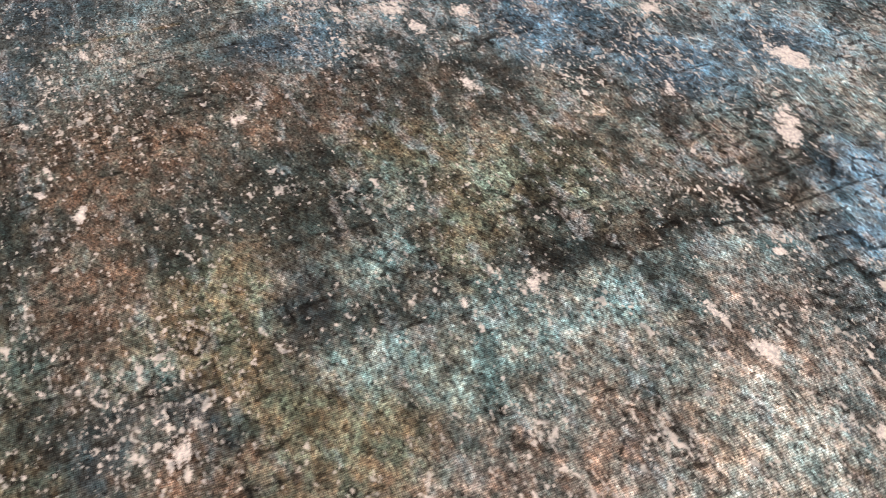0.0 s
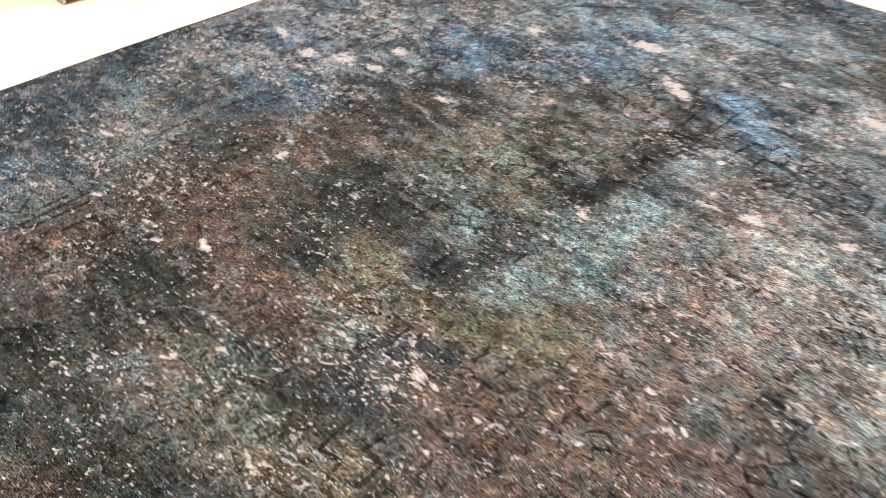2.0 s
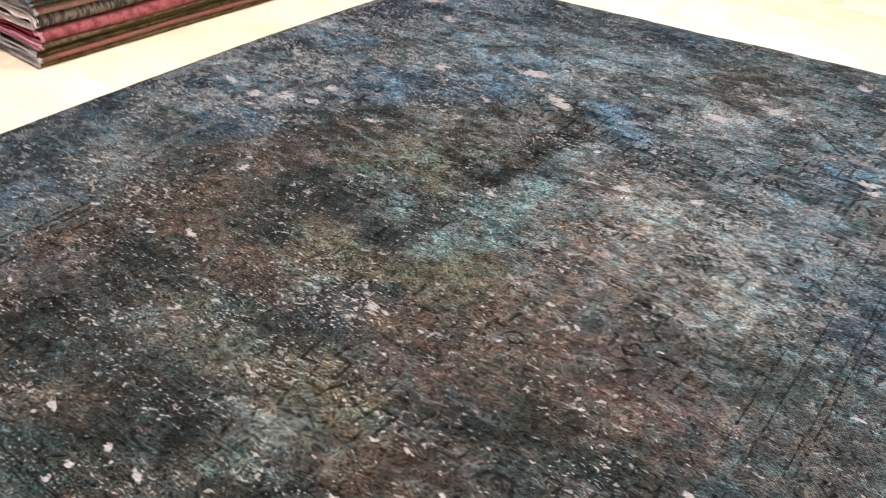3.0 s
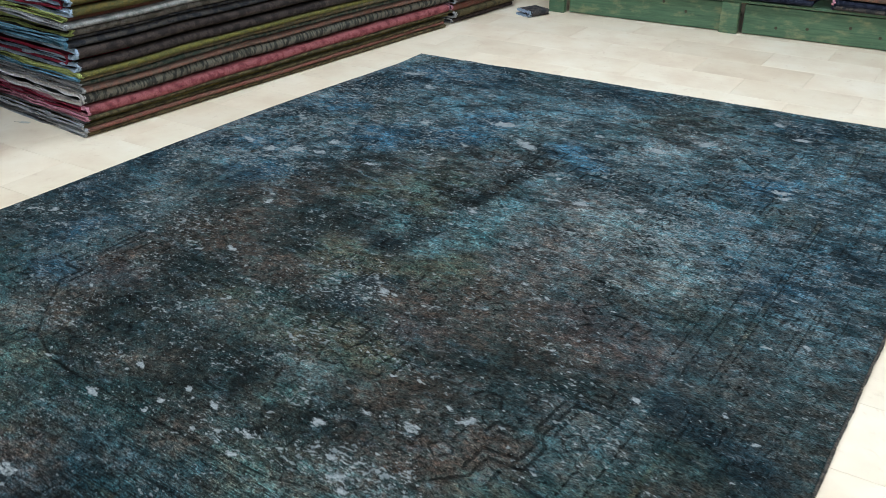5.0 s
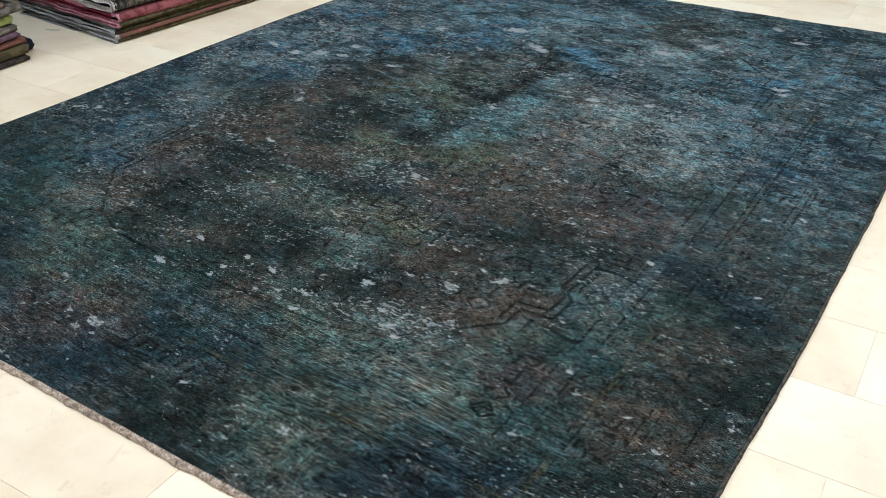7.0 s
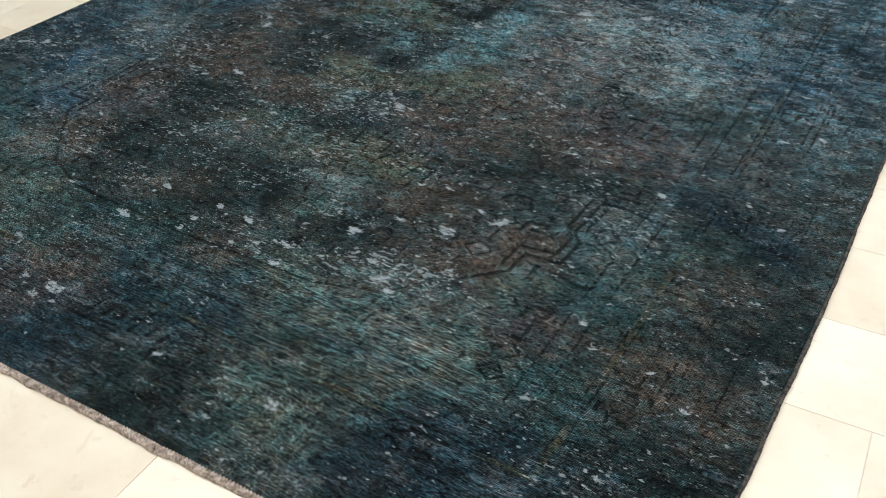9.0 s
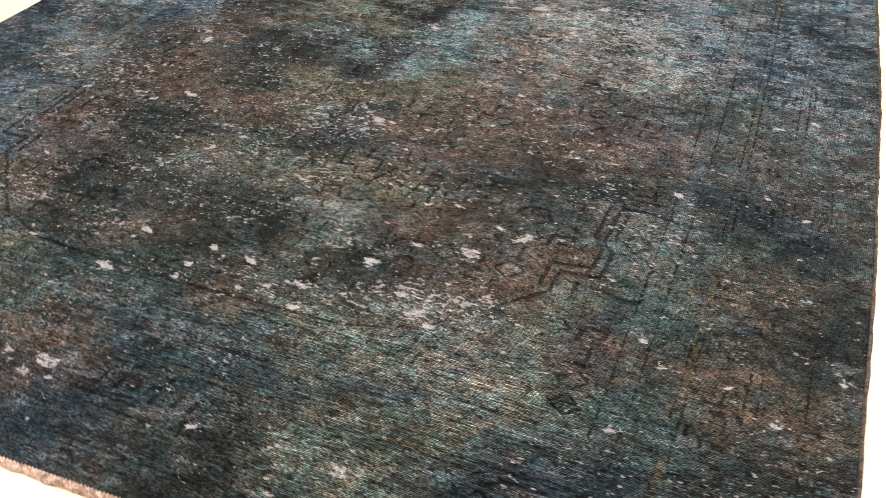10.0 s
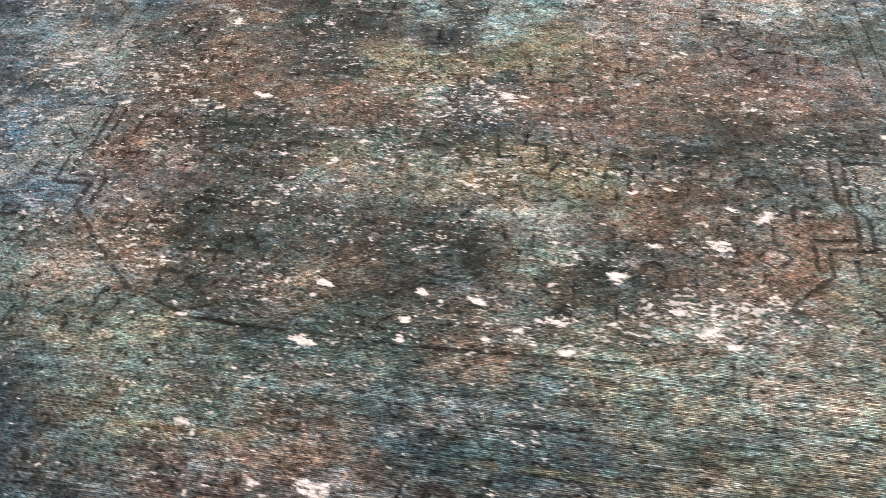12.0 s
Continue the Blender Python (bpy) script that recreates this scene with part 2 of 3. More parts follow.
def fractal(x, y, sx, sy, seed, octaves=4, gain=0.55):
    total, amp, norm = 0, 1.0, 0.0
    for k in range(octaves):
        total = total + amp * value_noise(x, y, sx / 2**k, sy / 2**k, seed + k)
        norm, amp = norm + amp, amp * gain
    return total / norm


def step(a, b_, v):
    t = np.clip((v - a) / (b_ - a), 0, 1)
    return t * t * (3 - 2 * t)


# ---- the room ----
TILT_FLOOR = 3.6  # the tiling's turn against the rug, degrees
floor = new("floor", mesh_of("floor", box(10.0, 13.0, 0.1, 1.5, 1.8, -0.1022), GROUT))
tagged(floor, "cream marble tile floor laid in running bond", "floor", kind="structure")


def wall(name, sx, sy, x, y):
    return tagged(new(name, mesh_of(name, box(sx, sy, 3.0, x, y, -0.0), WALL)), "plain off-white painted plaster wall", "wall", kind="structure")


wall("wall_west", 0.2, 13.0, -3.6, 1.8)
wall("wall_east", 0.2, 13.0, 6.6, 1.8)
wall("wall_south", 10.0, 0.2, 1.5, -4.8)
wall("wall_north", 10.0, 0.2, 1.5, 8.4)
tagged(new("ceiling", mesh_of("ceiling", box(10.4, 13.4, 0.15, 1.5, 1.8, 3.0), CEILING)), "plain white ceiling", "ceiling", kind="structure")
for x_, y_ in PANELS:
    lamp = thing("ceiling_light", "flat white ceiling light panel, lit", "ceiling light", pose(x_, y_, 2.972), "ceiling lights")
    part("diffuser", box(1.18, 0.58, 0.012, 0, 0, 0.004), LED, lamp)
    for dx, dy, sx, sy in ((0, 0.3, 1.24, 0.02), (0, -0.3, 1.24, 0.02), (0.61, 0, 0.02, 0.58), (-0.61, 0, 0.02, 0.58)):
        part("frame", box(sx, sy, 0.028, dx, dy, 0), FRAME, lamp)

# ---- the rug ----
CX, CY = 1.5, 1.98
DYE_GAIN, FAR_SHEEN = 0.76, 0.4


def rug_outline(s, t):
    """The rug's plan: s across, t along, both 0 to 1; the far end lies askew and the long side bows in."""
    near, far = -0.030 + 0.033 * s * 3.0, 3.805 + 0.088 * s * 3.0
    y = near * (1 - t) + far * t
    right = 2.996 - 0.0128 * np.clip(y - 0.5, 0, None) ** 2
    left = 0.0 + 0.02 * np.sin(y * 1.9) - 0.03 * step(3.5, 3.85, y)
    wob = 0.010 * (fractal(y, 0 * y, 0.35, 1, 71) - 0.5)
    x = (left + wob) * (1 - s) + (right + wob) * s
    y = y + (0.012 + 0.028 * step(0.9, 1.0, t)) * (fractal(x, t, 0.3, 1, 75, 5) - 0.5)
    return x, y


DYES = {  # colour of the wool and where it lies: place and reach
    "slate": ((0.075, 0.092, 0.104), [(2.75, 2.0, 0.18), (2.7, 2.9, 0.2), (2.6, 1.7, 0.14), (2.5, 2.5, 0.2), (2.4, 3.4, 0.2), (0.24, 1.59, 0.14), (0.43, 2.27, 0.16), (0.16, 2.52, 0.14), (2.46, 1.17, 0.08), (0.7, 3.15, 0.2), (2.0, 2.75, 0.18), (1.2, 3.45, 0.2)]),
    "navy": ((0.012, 0.027, 0.042), [(0.16, 1.42, 0.12), (2.77, 1.31, 0.09), (2.6, 1.41, 0.06), (1.55, 0.39, 0.12), (1.75, 0.4, 0.1), (1.47, 0.1, 0.12), (2.42, 0.25, 0.13), (2.6, 0.36, 0.11), (0.1, 3.15, 0.16), (0.3, 3.35, 0.12), (0.62, 3.55, 0.16), (1.3, 3.75, 0.14), (2.29, 3.75, 0.14), (2.75, 3.3, 0.14), (2.74, 2.5, 0.13), (1.0, 0.12, 0.13), (1.57, 1.31, 0.05), (1.53, 1.5, 0.05), (1.36, 1.69, 0.06), (0.05, 2.05, 0.1), (0.5, 3.7, 0.12), (0.1, 2.55, 0.09), (0.05, 1.75, 0.1), (0.8, 0.3, 0.14)]),
    "dark": ((0.016, 0.023, 0.022), [(0.97, 1.23, 0.1), (1.06, 1.2, 0.08), (0.98, 0.85, 0.1), (1.1, 0.87, 0.08), (1.48, 0.79, 0.12), (1.54, 0.88, 0.08), (1.5, 1.23, 0.07), (1.41, 2.5, 0.07), (1.38, 2.25, 0.07), (1.07, 1.8, 0.1), (1.1, 1.56, 0.08), (1.33, 1.98, 0.05), (2.05, 1.3, 0.08), (2.31, 1.33, 0.07), (1.09, 0.65, 0.06), (1.87, 0.8, 0.09), (2.92, 0.97, 0.12), (2.9, 0.45, 0.15), (1.3, 0.95, 0.08), (1.9, 0.1, 0.12), (2.12, 1.45, 0.08)]),
    "rust": ((0.085, 0.059, 0.046), [(1.07, 1.41, 0.09), (0.93, 1.45, 0.08), (1.22, 1.38, 0.09), (1.77, 1.46, 0.09), (1.89, 1.6, 0.1), (0.72, 1.85, 0.1), (0.82, 1.97, 0.08), (0.72, 1.15, 0.1), (1.3, 2.6, 0.12), (2.2, 1.5, 0.1), (2.3, 1.0, 0.07), (2.2, 0.88, 0.08), (2.08, 0.84, 0.06), (1.68, 1.42, 0.07), (1.98, 1.42, 0.1), (0.85, 1.55, 0.09)]),
    "olive": ((0.092, 0.086, 0.052), [(1.32, 1.56, 0.1), (1.28, 2.1, 0.07), (1.2, 1.15, 0.05), (1.67, 1.7, 0.1), (1.38, 2.02, 0.05), (1.58, 1.62, 0.07), (1.22, 2.3, 0.11), (1.66, 1.14, 0.1), (1.78, 1.16, 0.08), (1.05, 2.05, 0.09), (1.45, 1.58, 0.05)]),
    "cyan": ((0.085, 0.145, 0.155), [(1.54, 1.83, 0.05), (1.55, 2.05, 0.05), (1.14, 1.98, 0.055), (1.61, 1.94, 0.05), (1.57, 1.87, 0.05), (1.58, 2.25, 0.045), (1.57, 2.4, 0.045), (1.55, 2.6, 0.04), (1.53, 1.75, 0.05), (1.58, 2.1, 0.05), (1.35, 1.85, 0.045), (1.42, 1.42, 0.045)]),
    "teal": ((0.03, 0.062, 0.062), [(2.54, 0.9, 0.08), (0.5, 0.5, 0.15), (2.6, 0.55, 0.1), (1.4, 0.6, 0.1), (1.66, 0.42, 0.1), (1.22, 0.45, 0.12), (2.5, 1.9, 0.1), (0.42, 0.75, 0.12), (1.3, 1.22, 0.07), (2.6, 1.05, 0.1), (2.7, 1.2, 0.08)]),
    "blue": ((0.036, 0.078, 0.125), [(0.62, 0.94, 0.07), (0.5, 1.16, 0.1), (0.65, 2.57, 0.13), (1.01, 3.04, 0.1), (2.38, 2.99, 0.12), (0.18, 2.8, 0.12), (0.52, 1.92, 0.1), (1.5, 2.92, 0.08), (0.3, 2.2, 0.1), (0.95, 2.75, 0.1), (0.3, 3.55, 0.14), (1.62, 2.75, 0.06), (2.6, 2.2, 0.12), (0.2, 3.65, 0.06)]),
    "sage": ((0.075, 0.098, 0.082), [(0.95, 0.53, 0.12), (1.02, 0.36, 0.1), (2.03, 0.57, 0.12), (2.35, 0.83, 0.07), (2.12, 0.26, 0.11), (2.37, 0.6, 0.09), (2.45, 1.1, 0.06), (1.42, 1.1, 0.08), (1.85, 0.62, 0.08), (2.2, 0.45, 0.1), (1.75, 0.85, 0.05)]),
    "plum": ((0.082, 0.062, 0.066), [(2.2, 1.62, 0.1), (2.42, 1.6, 0.1), (1.25, 0.2, 0.12), (2.43, 0.7, 0.07), (1.8, 1.35, 0.07), (0.8, 1.0, 0.08)]),
    "umber": ((0.075, 0.056, 0.043), [(2.78, 0.7, 0.12), (0.8, 1.45, 0.1), (1.1, 2.5, 0.12), (1.76, 3.5, 0.14), (2.7, 1.05, 0.1), (1.6, 0.57, 0.08), (1.35, 0.35, 0.1), (0.95, 2.25, 0.1), (0.85, 0.78, 0.09), (1.98, 1.05, 0.09), (1.45, 2.4, 0.07), (1.3, 0.75, 0.07)]),
    "pink": ((0.15, 0.122, 0.115), [(1.7, 2.5, 0.08), (1.82, 2.45, 0.09), (1.93, 2.11, 0.1), (2.08, 2.08, 0.1), (1.97, 1.96, 0.09), (1.8, 3.11, 0.09), (1.95, 3.36, 0.09), (1.88, 1.85, 0.08)]),
    "pale": ((0.14, 0.142, 0.138), [(2.16, 2.2, 0.13), (1.92, 2.35, 0.1), (2.32, 2.03, 0.12), (1.68, 2.15, 0.07), (1.53, 2.56, 0.045), (1.2, 3.05, 0.08), (0.42, 1.52, 0.08), (0.08, 3.76, 0.12), (0.05, 2.3, 0.08), (0.05, 2.85, 0.08), (0.38, 2.55, 0.1), (0.25, 1.9, 0.1), (0.75, 0.72, 0.07), (2.08, 0.64, 0.1), (2.2, 0.55, 0.08), (1.3, 1.05, 0.07), (1.72, 1.0, 0.06)]),
}
# bare spots in the pile: place and size
BARE_NEAR = [(1.3, 0.57, 0.025), (1.05, 0.61, 0.012), (1.3, 0.73, 0.018), (1.48, 0.65, 0.013), (1.48, 0.6, 0.012), (1.64, 0.62, 0.01), (1.77, 0.69, 0.026), (1.79, 0.61, 0.016), (1.88, 0.83, 0.024), (2.09, 0.94, 0.034), (2.19, 1.05, 0.026), (2.12, 1.07, 0.014), (2.0, 0.74, 0.014), (2.06, 0.7, 0.03), (2.1, 0.67, 0.02), (1.4, 0.26, 0.026), (1.43, 0.22, 0.014), (1.37, 0.22, 0.014), (1.3, 0.26, 0.014), (1.69, 0.29, 0.01), (1.61, 0.72, 0.016), (1.96, 0.93, 0.016), (1.79, 0.225, 0.013), (1.5, 0.73, 0.016), (2.84, 0.66, 0.012), (2.74, 0.73, 0.011), (2.64, 0.71, 0.011), (2.55, 0.8, 0.011), (2.6, 0.74, 0.013), (2.11, 0.24, 0.02)]
BARE_MID = [(0.4, 1.46, 0.018), (0.63, 1.3, 0.016), (1.52, 1.43, 0.013), (1.59, 1.45, 0.027), (0.88, 1.31, 0.014), (0.97, 1.38, 0.022), (1.22, 1.13, 0.012), (1.39, 1.26, 0.009), (1.74, 1.33, 0.007), (1.94, 1.76, 0.012), (2.25, 1.77, 0.011), (2.11, 1.24, 0.007), (2.5, 1.39, 0.018), (2.2, 1.47, 0.011), (0.8, 0.93, 0.012), (1.79, 0.89, 0.008), (1.91, 1.1, 0.011), (2.8, 1.91, 0.017), (0.18, 1.21, 0.022), (0.09, 1.16, 0.02), (2.04, 1.72, 0.01), (1.92, 1.55, 0.01), (0.79, 1.74, 0.026), (1.48, 1.99, 0.016), (2.69, 2.16, 0.014), (2.82, 1.39, 0.011), (2.72, 1.46, 0.011)]
BARE_FAR = [(0.74, 2.84, 0.03), (1.06, 3.03, 0.04), (1.28, 2.86, 0.036), (1.79, 3.13, 0.03), (1.93, 3.34, 0.036), (0.56, 2.38, 0.022), (0.59, 2.25, 0.022), (0.86, 2.27, 0.02), (1.06, 2.69, 0.014), (2.0, 2.51, 0.02), (1.59, 2.6, 0.01), (1.48, 2.13, 0.018), (1.66, 2.4, 0.018), (1.78, 2.43, 0.022), (0.38, 2.16, 0.024), (0.48, 2.22, 0.03), (1.5, 3.15, 0.018), (0.22, 2.19, 0.024), (2.38, 2.99, 0.024), (2.41, 2.94, 0.022), (2.12, 3.79, 0.024), (2.27, 3.64, 0.024), (0.2, 3.45, 0.03), (0.42, 3.3, 0.03)]


# the old drawing, one quarter of it: stepped rim of the field, half lozenge at the border, hooks round the middle
DRAWING = [
    [(2.385, 1.29), (2.375, 1.11), (2.407, 1.07), (2.40, 0.97), (2.31, 0.965), (2.31, 0.885), (2.16, 0.73), (2.09, 0.66), (1.93, 0.60), (1.5, 0.585)],
    [(2.352, 1.27), (2.35, 1.125), (2.38, 1.085), (2.375, 1.0), (2.28, 0.99), (2.28, 0.90)],
    [(2.385, 1.27), (2.46, 1.278), (2.53, 1.255)], [(2.41, 0.93), (2.50, 0.91)], [(2.405, 1.25), (2.40, 1.13)],
    [(2.45, 1.17), (2.49, 1.13), (2.45, 1.09), (2.42, 1.13), (2.45, 1.17)],
    [(1.59, 1.28), (1.60, 1.19), (1.65, 1.20), (1.665, 1.14), (1.72, 1.14), (1.76, 1.22), (1.80, 1.22)],
    [(1.66, 1.31), (1.66, 1.25), (1.71, 1.25), (1.715, 1.19), (1.69, 1.18)], [(1.84, 1.11), (1.85, 1.18), (1.90, 1.18), (1.905, 1.10)],
    [(1.76, 1.33), (1.77, 1.27), (1.83, 1.27), (1.83, 1.22)], [(1.55, 1.12), (1.60, 1.08), (1.66, 1.09), (1.68, 1.04), (1.74, 1.05)],
    [(1.99, 1.15), (1.99, 1.22), (2.04, 1.25), (2.09, 1.22), (2.08, 1.17), (2.04, 1.165), (2.035, 1.20)],
    [(2.13, 1.14), (2.16, 1.19), (2.21, 1.19), (2.23, 1.14), (2.19, 1.12)], [(2.24, 1.25), (2.29, 1.25), (2.29, 1.17)],
]


def near_segment(x, y, a, b_):
    """Distance from each place to the stretch from a to b_."""
    dx, dy = b_[0] - a[0], b_[1] - a[1]
    k = np.clip(((x - a[0]) * dx + (y - a[1]) * dy) / (dx * dx + dy * dy), 0, 1)
    return np.hypot(x - a[0] - k * dx, y - a[1] - k * dy)


def window(x, y, px, py, reach):
    return (np.abs(x - px) < reach) & (np.abs(y - py) < reach)


def rug_surface(nx=860, ny=1120):
    s, t = np.meshgrid(np.linspace(0, 1, nx), np.linspace(0, 1, ny))
    x, y = rug_outline(s, t)
    wx = x + 0.17 * (fractal(x, y, 0.16, 0.12, 3, 5, 0.66) - 0.5) + 0.06 * (value_noise(x, y, 0.022, 0.012, 9) - 0.5)
    wy = y + 0.15 * (fractal(x, y, 0.16, 0.12, 13, 5, 0.66) - 0.5) + 0.05 * (value_noise(x, y, 0.022, 0.012, 19) - 0.5)
    # the dye: ragged fields that run into one another
    total = 0.16 + 0 * x
    col = total[..., None] * np.array([0.052, 0.06, 0.06])
    for rgb, places in DYES.values():
        for px, py, reach in places:
            near = window(x, y, px, py, 2.3 * reach + 0.2)
            w = np.exp(-1.1 * (((wx[near] - px) / (reach * 1.15)) ** 2 + ((wy[near] - py) / reach) ** 2))
            total[near] += w
            col[near] += w[:, None] * np.array(rgb)
    col = col / total[..., None]
    mean = col.mean(-1, keepdims=True)
    col = mean * np.array([0.90, 1.0, 0.95]) + 0.62 * (col - mean)
    # brighter towards the far end: the wool's grazing sheen, put into the dye colour
    col = col * (1 + FAR_SHEEN * step(1.9, 3.3, y) )[..., None]
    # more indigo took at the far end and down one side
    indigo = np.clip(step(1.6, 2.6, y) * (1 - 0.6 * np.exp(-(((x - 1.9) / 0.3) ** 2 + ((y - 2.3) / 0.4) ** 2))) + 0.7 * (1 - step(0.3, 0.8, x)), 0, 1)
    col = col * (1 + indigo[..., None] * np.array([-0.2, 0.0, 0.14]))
    # the fold along the middle: darker on one flank, paler and blue-green on the other
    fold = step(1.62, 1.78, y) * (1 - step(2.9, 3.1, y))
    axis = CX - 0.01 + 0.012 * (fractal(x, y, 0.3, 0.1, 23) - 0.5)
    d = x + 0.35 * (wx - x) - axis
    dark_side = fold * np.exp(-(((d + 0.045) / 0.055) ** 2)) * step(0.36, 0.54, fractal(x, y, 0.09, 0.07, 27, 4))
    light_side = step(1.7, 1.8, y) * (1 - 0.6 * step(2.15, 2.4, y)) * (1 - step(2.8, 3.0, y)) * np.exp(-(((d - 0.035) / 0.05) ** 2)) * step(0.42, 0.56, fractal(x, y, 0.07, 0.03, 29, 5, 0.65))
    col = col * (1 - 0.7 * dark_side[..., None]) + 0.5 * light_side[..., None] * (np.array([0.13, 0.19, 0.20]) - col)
    # blotches with ragged, rather sharp edges

    def patches(sx, sy, seed, hard=0.12, octaves=3):
        return 2 * step(0.5 - hard, 0.5 + hard, fractal(x, y, sx, sy, seed, octaves, 0.7)) - 1

    mottle = 0.12 * patches(0.20, 0.14, 401, 0.16, 4) + 0.2 * patches(0.075, 0.06, 41, 0.08, 4) + 0.18 * patches(0.034, 0.028, 44, 0.08, 3) + 0.12 * patches(0.015, 0.0125, 47, 0.1, 1)
    mottle = mottle + 0.42 * step(1.5, 2.3, y) * patches(0.15, 0.085, 411, 0.06, 4) + 0.2 * (1 - step(0.4, 1.0, x)) * patches(0.12, 0.07, 421, 0.07, 4)
    worn_near = np.exp(-(((y - 0.4) / 0.4) ** 2))
    mottle = mottle + (fractal(x, y, 0.2, 0.007, 51, 2) - 0.5) * (0.1 + 0.45 * worn_near)
    col = col * np.exp(mottle - 0.1)[..., None]
    # border stripes and the old drawing
    ax, qy = np.abs(x - CX), np.where(y > CY, 2 * CY - y, y)
    qx = CX + ax + 0.010 * (fractal(x, y, 0.06, 0.06, 87) - 0.5)
    qy = qy + 0.010 * (fractal(x, y, 0.06, 0.06, 88) - 0.5)
    edge = np.minimum(np.minimum(x, 3.0 - 0.0128 * np.clip(y - 0.5, 0, None) ** 2 - x), np.minimum(y, 3.82 + 0.088 * x - y))
    away = np.full_like(x, 0.05)
    for chain in DRAWING:
        for a, b_ in zip(chain, chain[1:]):
            near = window(qx, qy, (a[0] + b_[0]) / 2, (a[1] + b_[1]) / 2, 0.05 + max(abs(a[0] - b_[0]), abs(a[1] - b_[1])) / 2)
            away[near] = np.minimum(away[near], near_segment(qx[near], qy[near], a, b_))
    line = np.clip(1 - away / 0.011, 0, 1)
    wander = edge + 0.006 * (fractal(x, y, 0.1, 0.1, 85) - 0.5)
    for at in (0.11, 0.20, 0.225, 0.335, 0.355, 0.435, 0.49):
        line = np.maximum(line, 0.67 * np.clip(1 - np.abs(wander - at) / 0.009, 0, 1))

    def motifs(cx, cy, seed):
        """Hooks, lozenges, arches and rosettes, one to a cell, mirrored about the middle."""
        gx, gy = ax + 0.03 * (fractal(x, y, 0.09, 0.09, seed) - 0.5), y + 0.03 * (fractal(x, y, 0.09, 0.09, seed + 2) - 0.5)
        iu, iv = np.floor(gx / cx).astype(int), np.floor(gy / cy).astype(int)
        u, v = gx / cx - iu - 0.5, gy / cy - iv - 0.5
        lot = np.random.RandomState(seed).randint(0, 6, (64, 128))[iu % 64, iv % 128]
        r, th = np.hypot(u, v), np.arctan2(v, u)
        far_u, far_v = np.abs(u), np.abs(v)
        hook = np.minimum.reduce([np.hypot(u + 0.32, np.clip(far_v - 0.34, 0, None)), np.hypot(v - 0.34, np.clip(far_u - 0.32, 0, None)),
                                  np.hypot(u - 0.32, np.clip(np.abs(v - 0.15) - 0.19, 0, None)), np.hypot(v + 0.04, np.clip(np.abs(u - 0.16) - 0.16, 0, None))])
        crook = np.minimum(np.hypot(u - 0.1, np.clip(far_v - 0.42, 0, None)), np.hypot(v + 0.3, np.clip(np.abs(u + 0.15) - 0.25, 0, None)))
        loz = np.abs(far_u + far_v - 0.4)
        arch = np.where(v > 0, np.abs(r - 0.3), np.hypot(far_u - 0.3, np.clip(-v - 0.36, 0, None)))
        rose = np.abs(r - 0.26 * (1 + 0.35 * np.cos(4 * th)))
        tee = np.minimum(np.hypot(u, np.clip(far_v - 0.4, 0, None)), np.hypot(v - 0.2, np.clip(far_u - 0.34, 0, None)))
        return np.clip(1 - np.choose(lot, [hook, crook, loz, arch, rose, tee]) * min(cx, cy) / 0.011, 0, 1)

    shown = step(0.44, 0.6, fractal(x, y, 0.22, 0.16, 95))
    shown = np.maximum(shown, 0.9 * np.exp(-(((ax - 0.45) / 0.45) ** 2 + ((y - 1.15) / 0.22) ** 2)))
    inner = (edge > 0.52) & (away > 0.03)
    line = np.maximum(line, 0.98 * motifs(0.082, 0.074, 91) * shown * inner)
    line = np.maximum(line, 0.9 * motifs(0.07, 0.06, 191) * shown * ((edge > 0.24) & (edge < 0.325)))
    line = np.maximum(line, 0.7 * motifs(0.05, 0.05, 291) * shown * ((edge > 0.12) & (edge < 0.19)))
    crease = fold * np.clip(1 - np.abs(x - axis) / 0.008, 0, 1) * step(0.45, 0.6, fractal(x, y, 0.05, 0.09, 89))
    line = np.maximum(line * (0.62 + 0.38 * step(0.38, 0.6, fractal(x, y, 0.25, 0.25, 81))), 0.8 * crease)
    # the pale guard stripe and a yellowish one
    guard = np.exp(-(((wander - 0.462) / 0.016) ** 2)) * (0.35 + 0.65 * step(0.42, 0.58, fractal(x, y, 0.25, 0.3, 107)))
    col = col + 0.7 * guard[..., None] * (np.array([0.075, 0.105, 0.11]) - col)
    ochre = np.exp(-(((wander - 0.345) / 0.007) ** 2)) * step(0.42, 0.6, fractal(x, y, 0.2, 0.2, 99))
    col = col + 0.5 * ochre[..., None] * (np.array([0.085, 0.075, 0.035]) - col)
    lozenge = 1 - step(-0.01, 0.02, np.maximum(np.abs(ax - 0.955) - 0.07, np.abs(qy - 1.13) - 0.13))
    col = col + 0.7 * lozenge[..., None] * (np.array([0.075, 0.10, 0.10]) - col)
    # the long side is rubbed pale here and there
    rub = np.exp(-((x - 0.02) / 0.05) ** 2) * step(0.48, 0.58, fractal(x, y, 0.06, 0.22, 105)) * (y > 1.3)
    col = col + 0.8 * rub[..., None] * (np.array([0.13, 0.155, 0.175]) - col)
    # pale flakes lying along the weft
    ease = 0.6 * step(1.5, 2.4, y) + 0.5 * (1 - step(0.35, 0.9, x)) * step(0.9, 1.4, y) + 0.25 * step(2.0, 2.3, x) * step(1.6, 2.2, y)
    flake = step(0.64, 0.69, fractal(x, y, 0.075, 0.03, 501, 4, 0.68) + 0.06 * ease) * (0.25 + 0.6 * np.clip(ease, 0, 1))
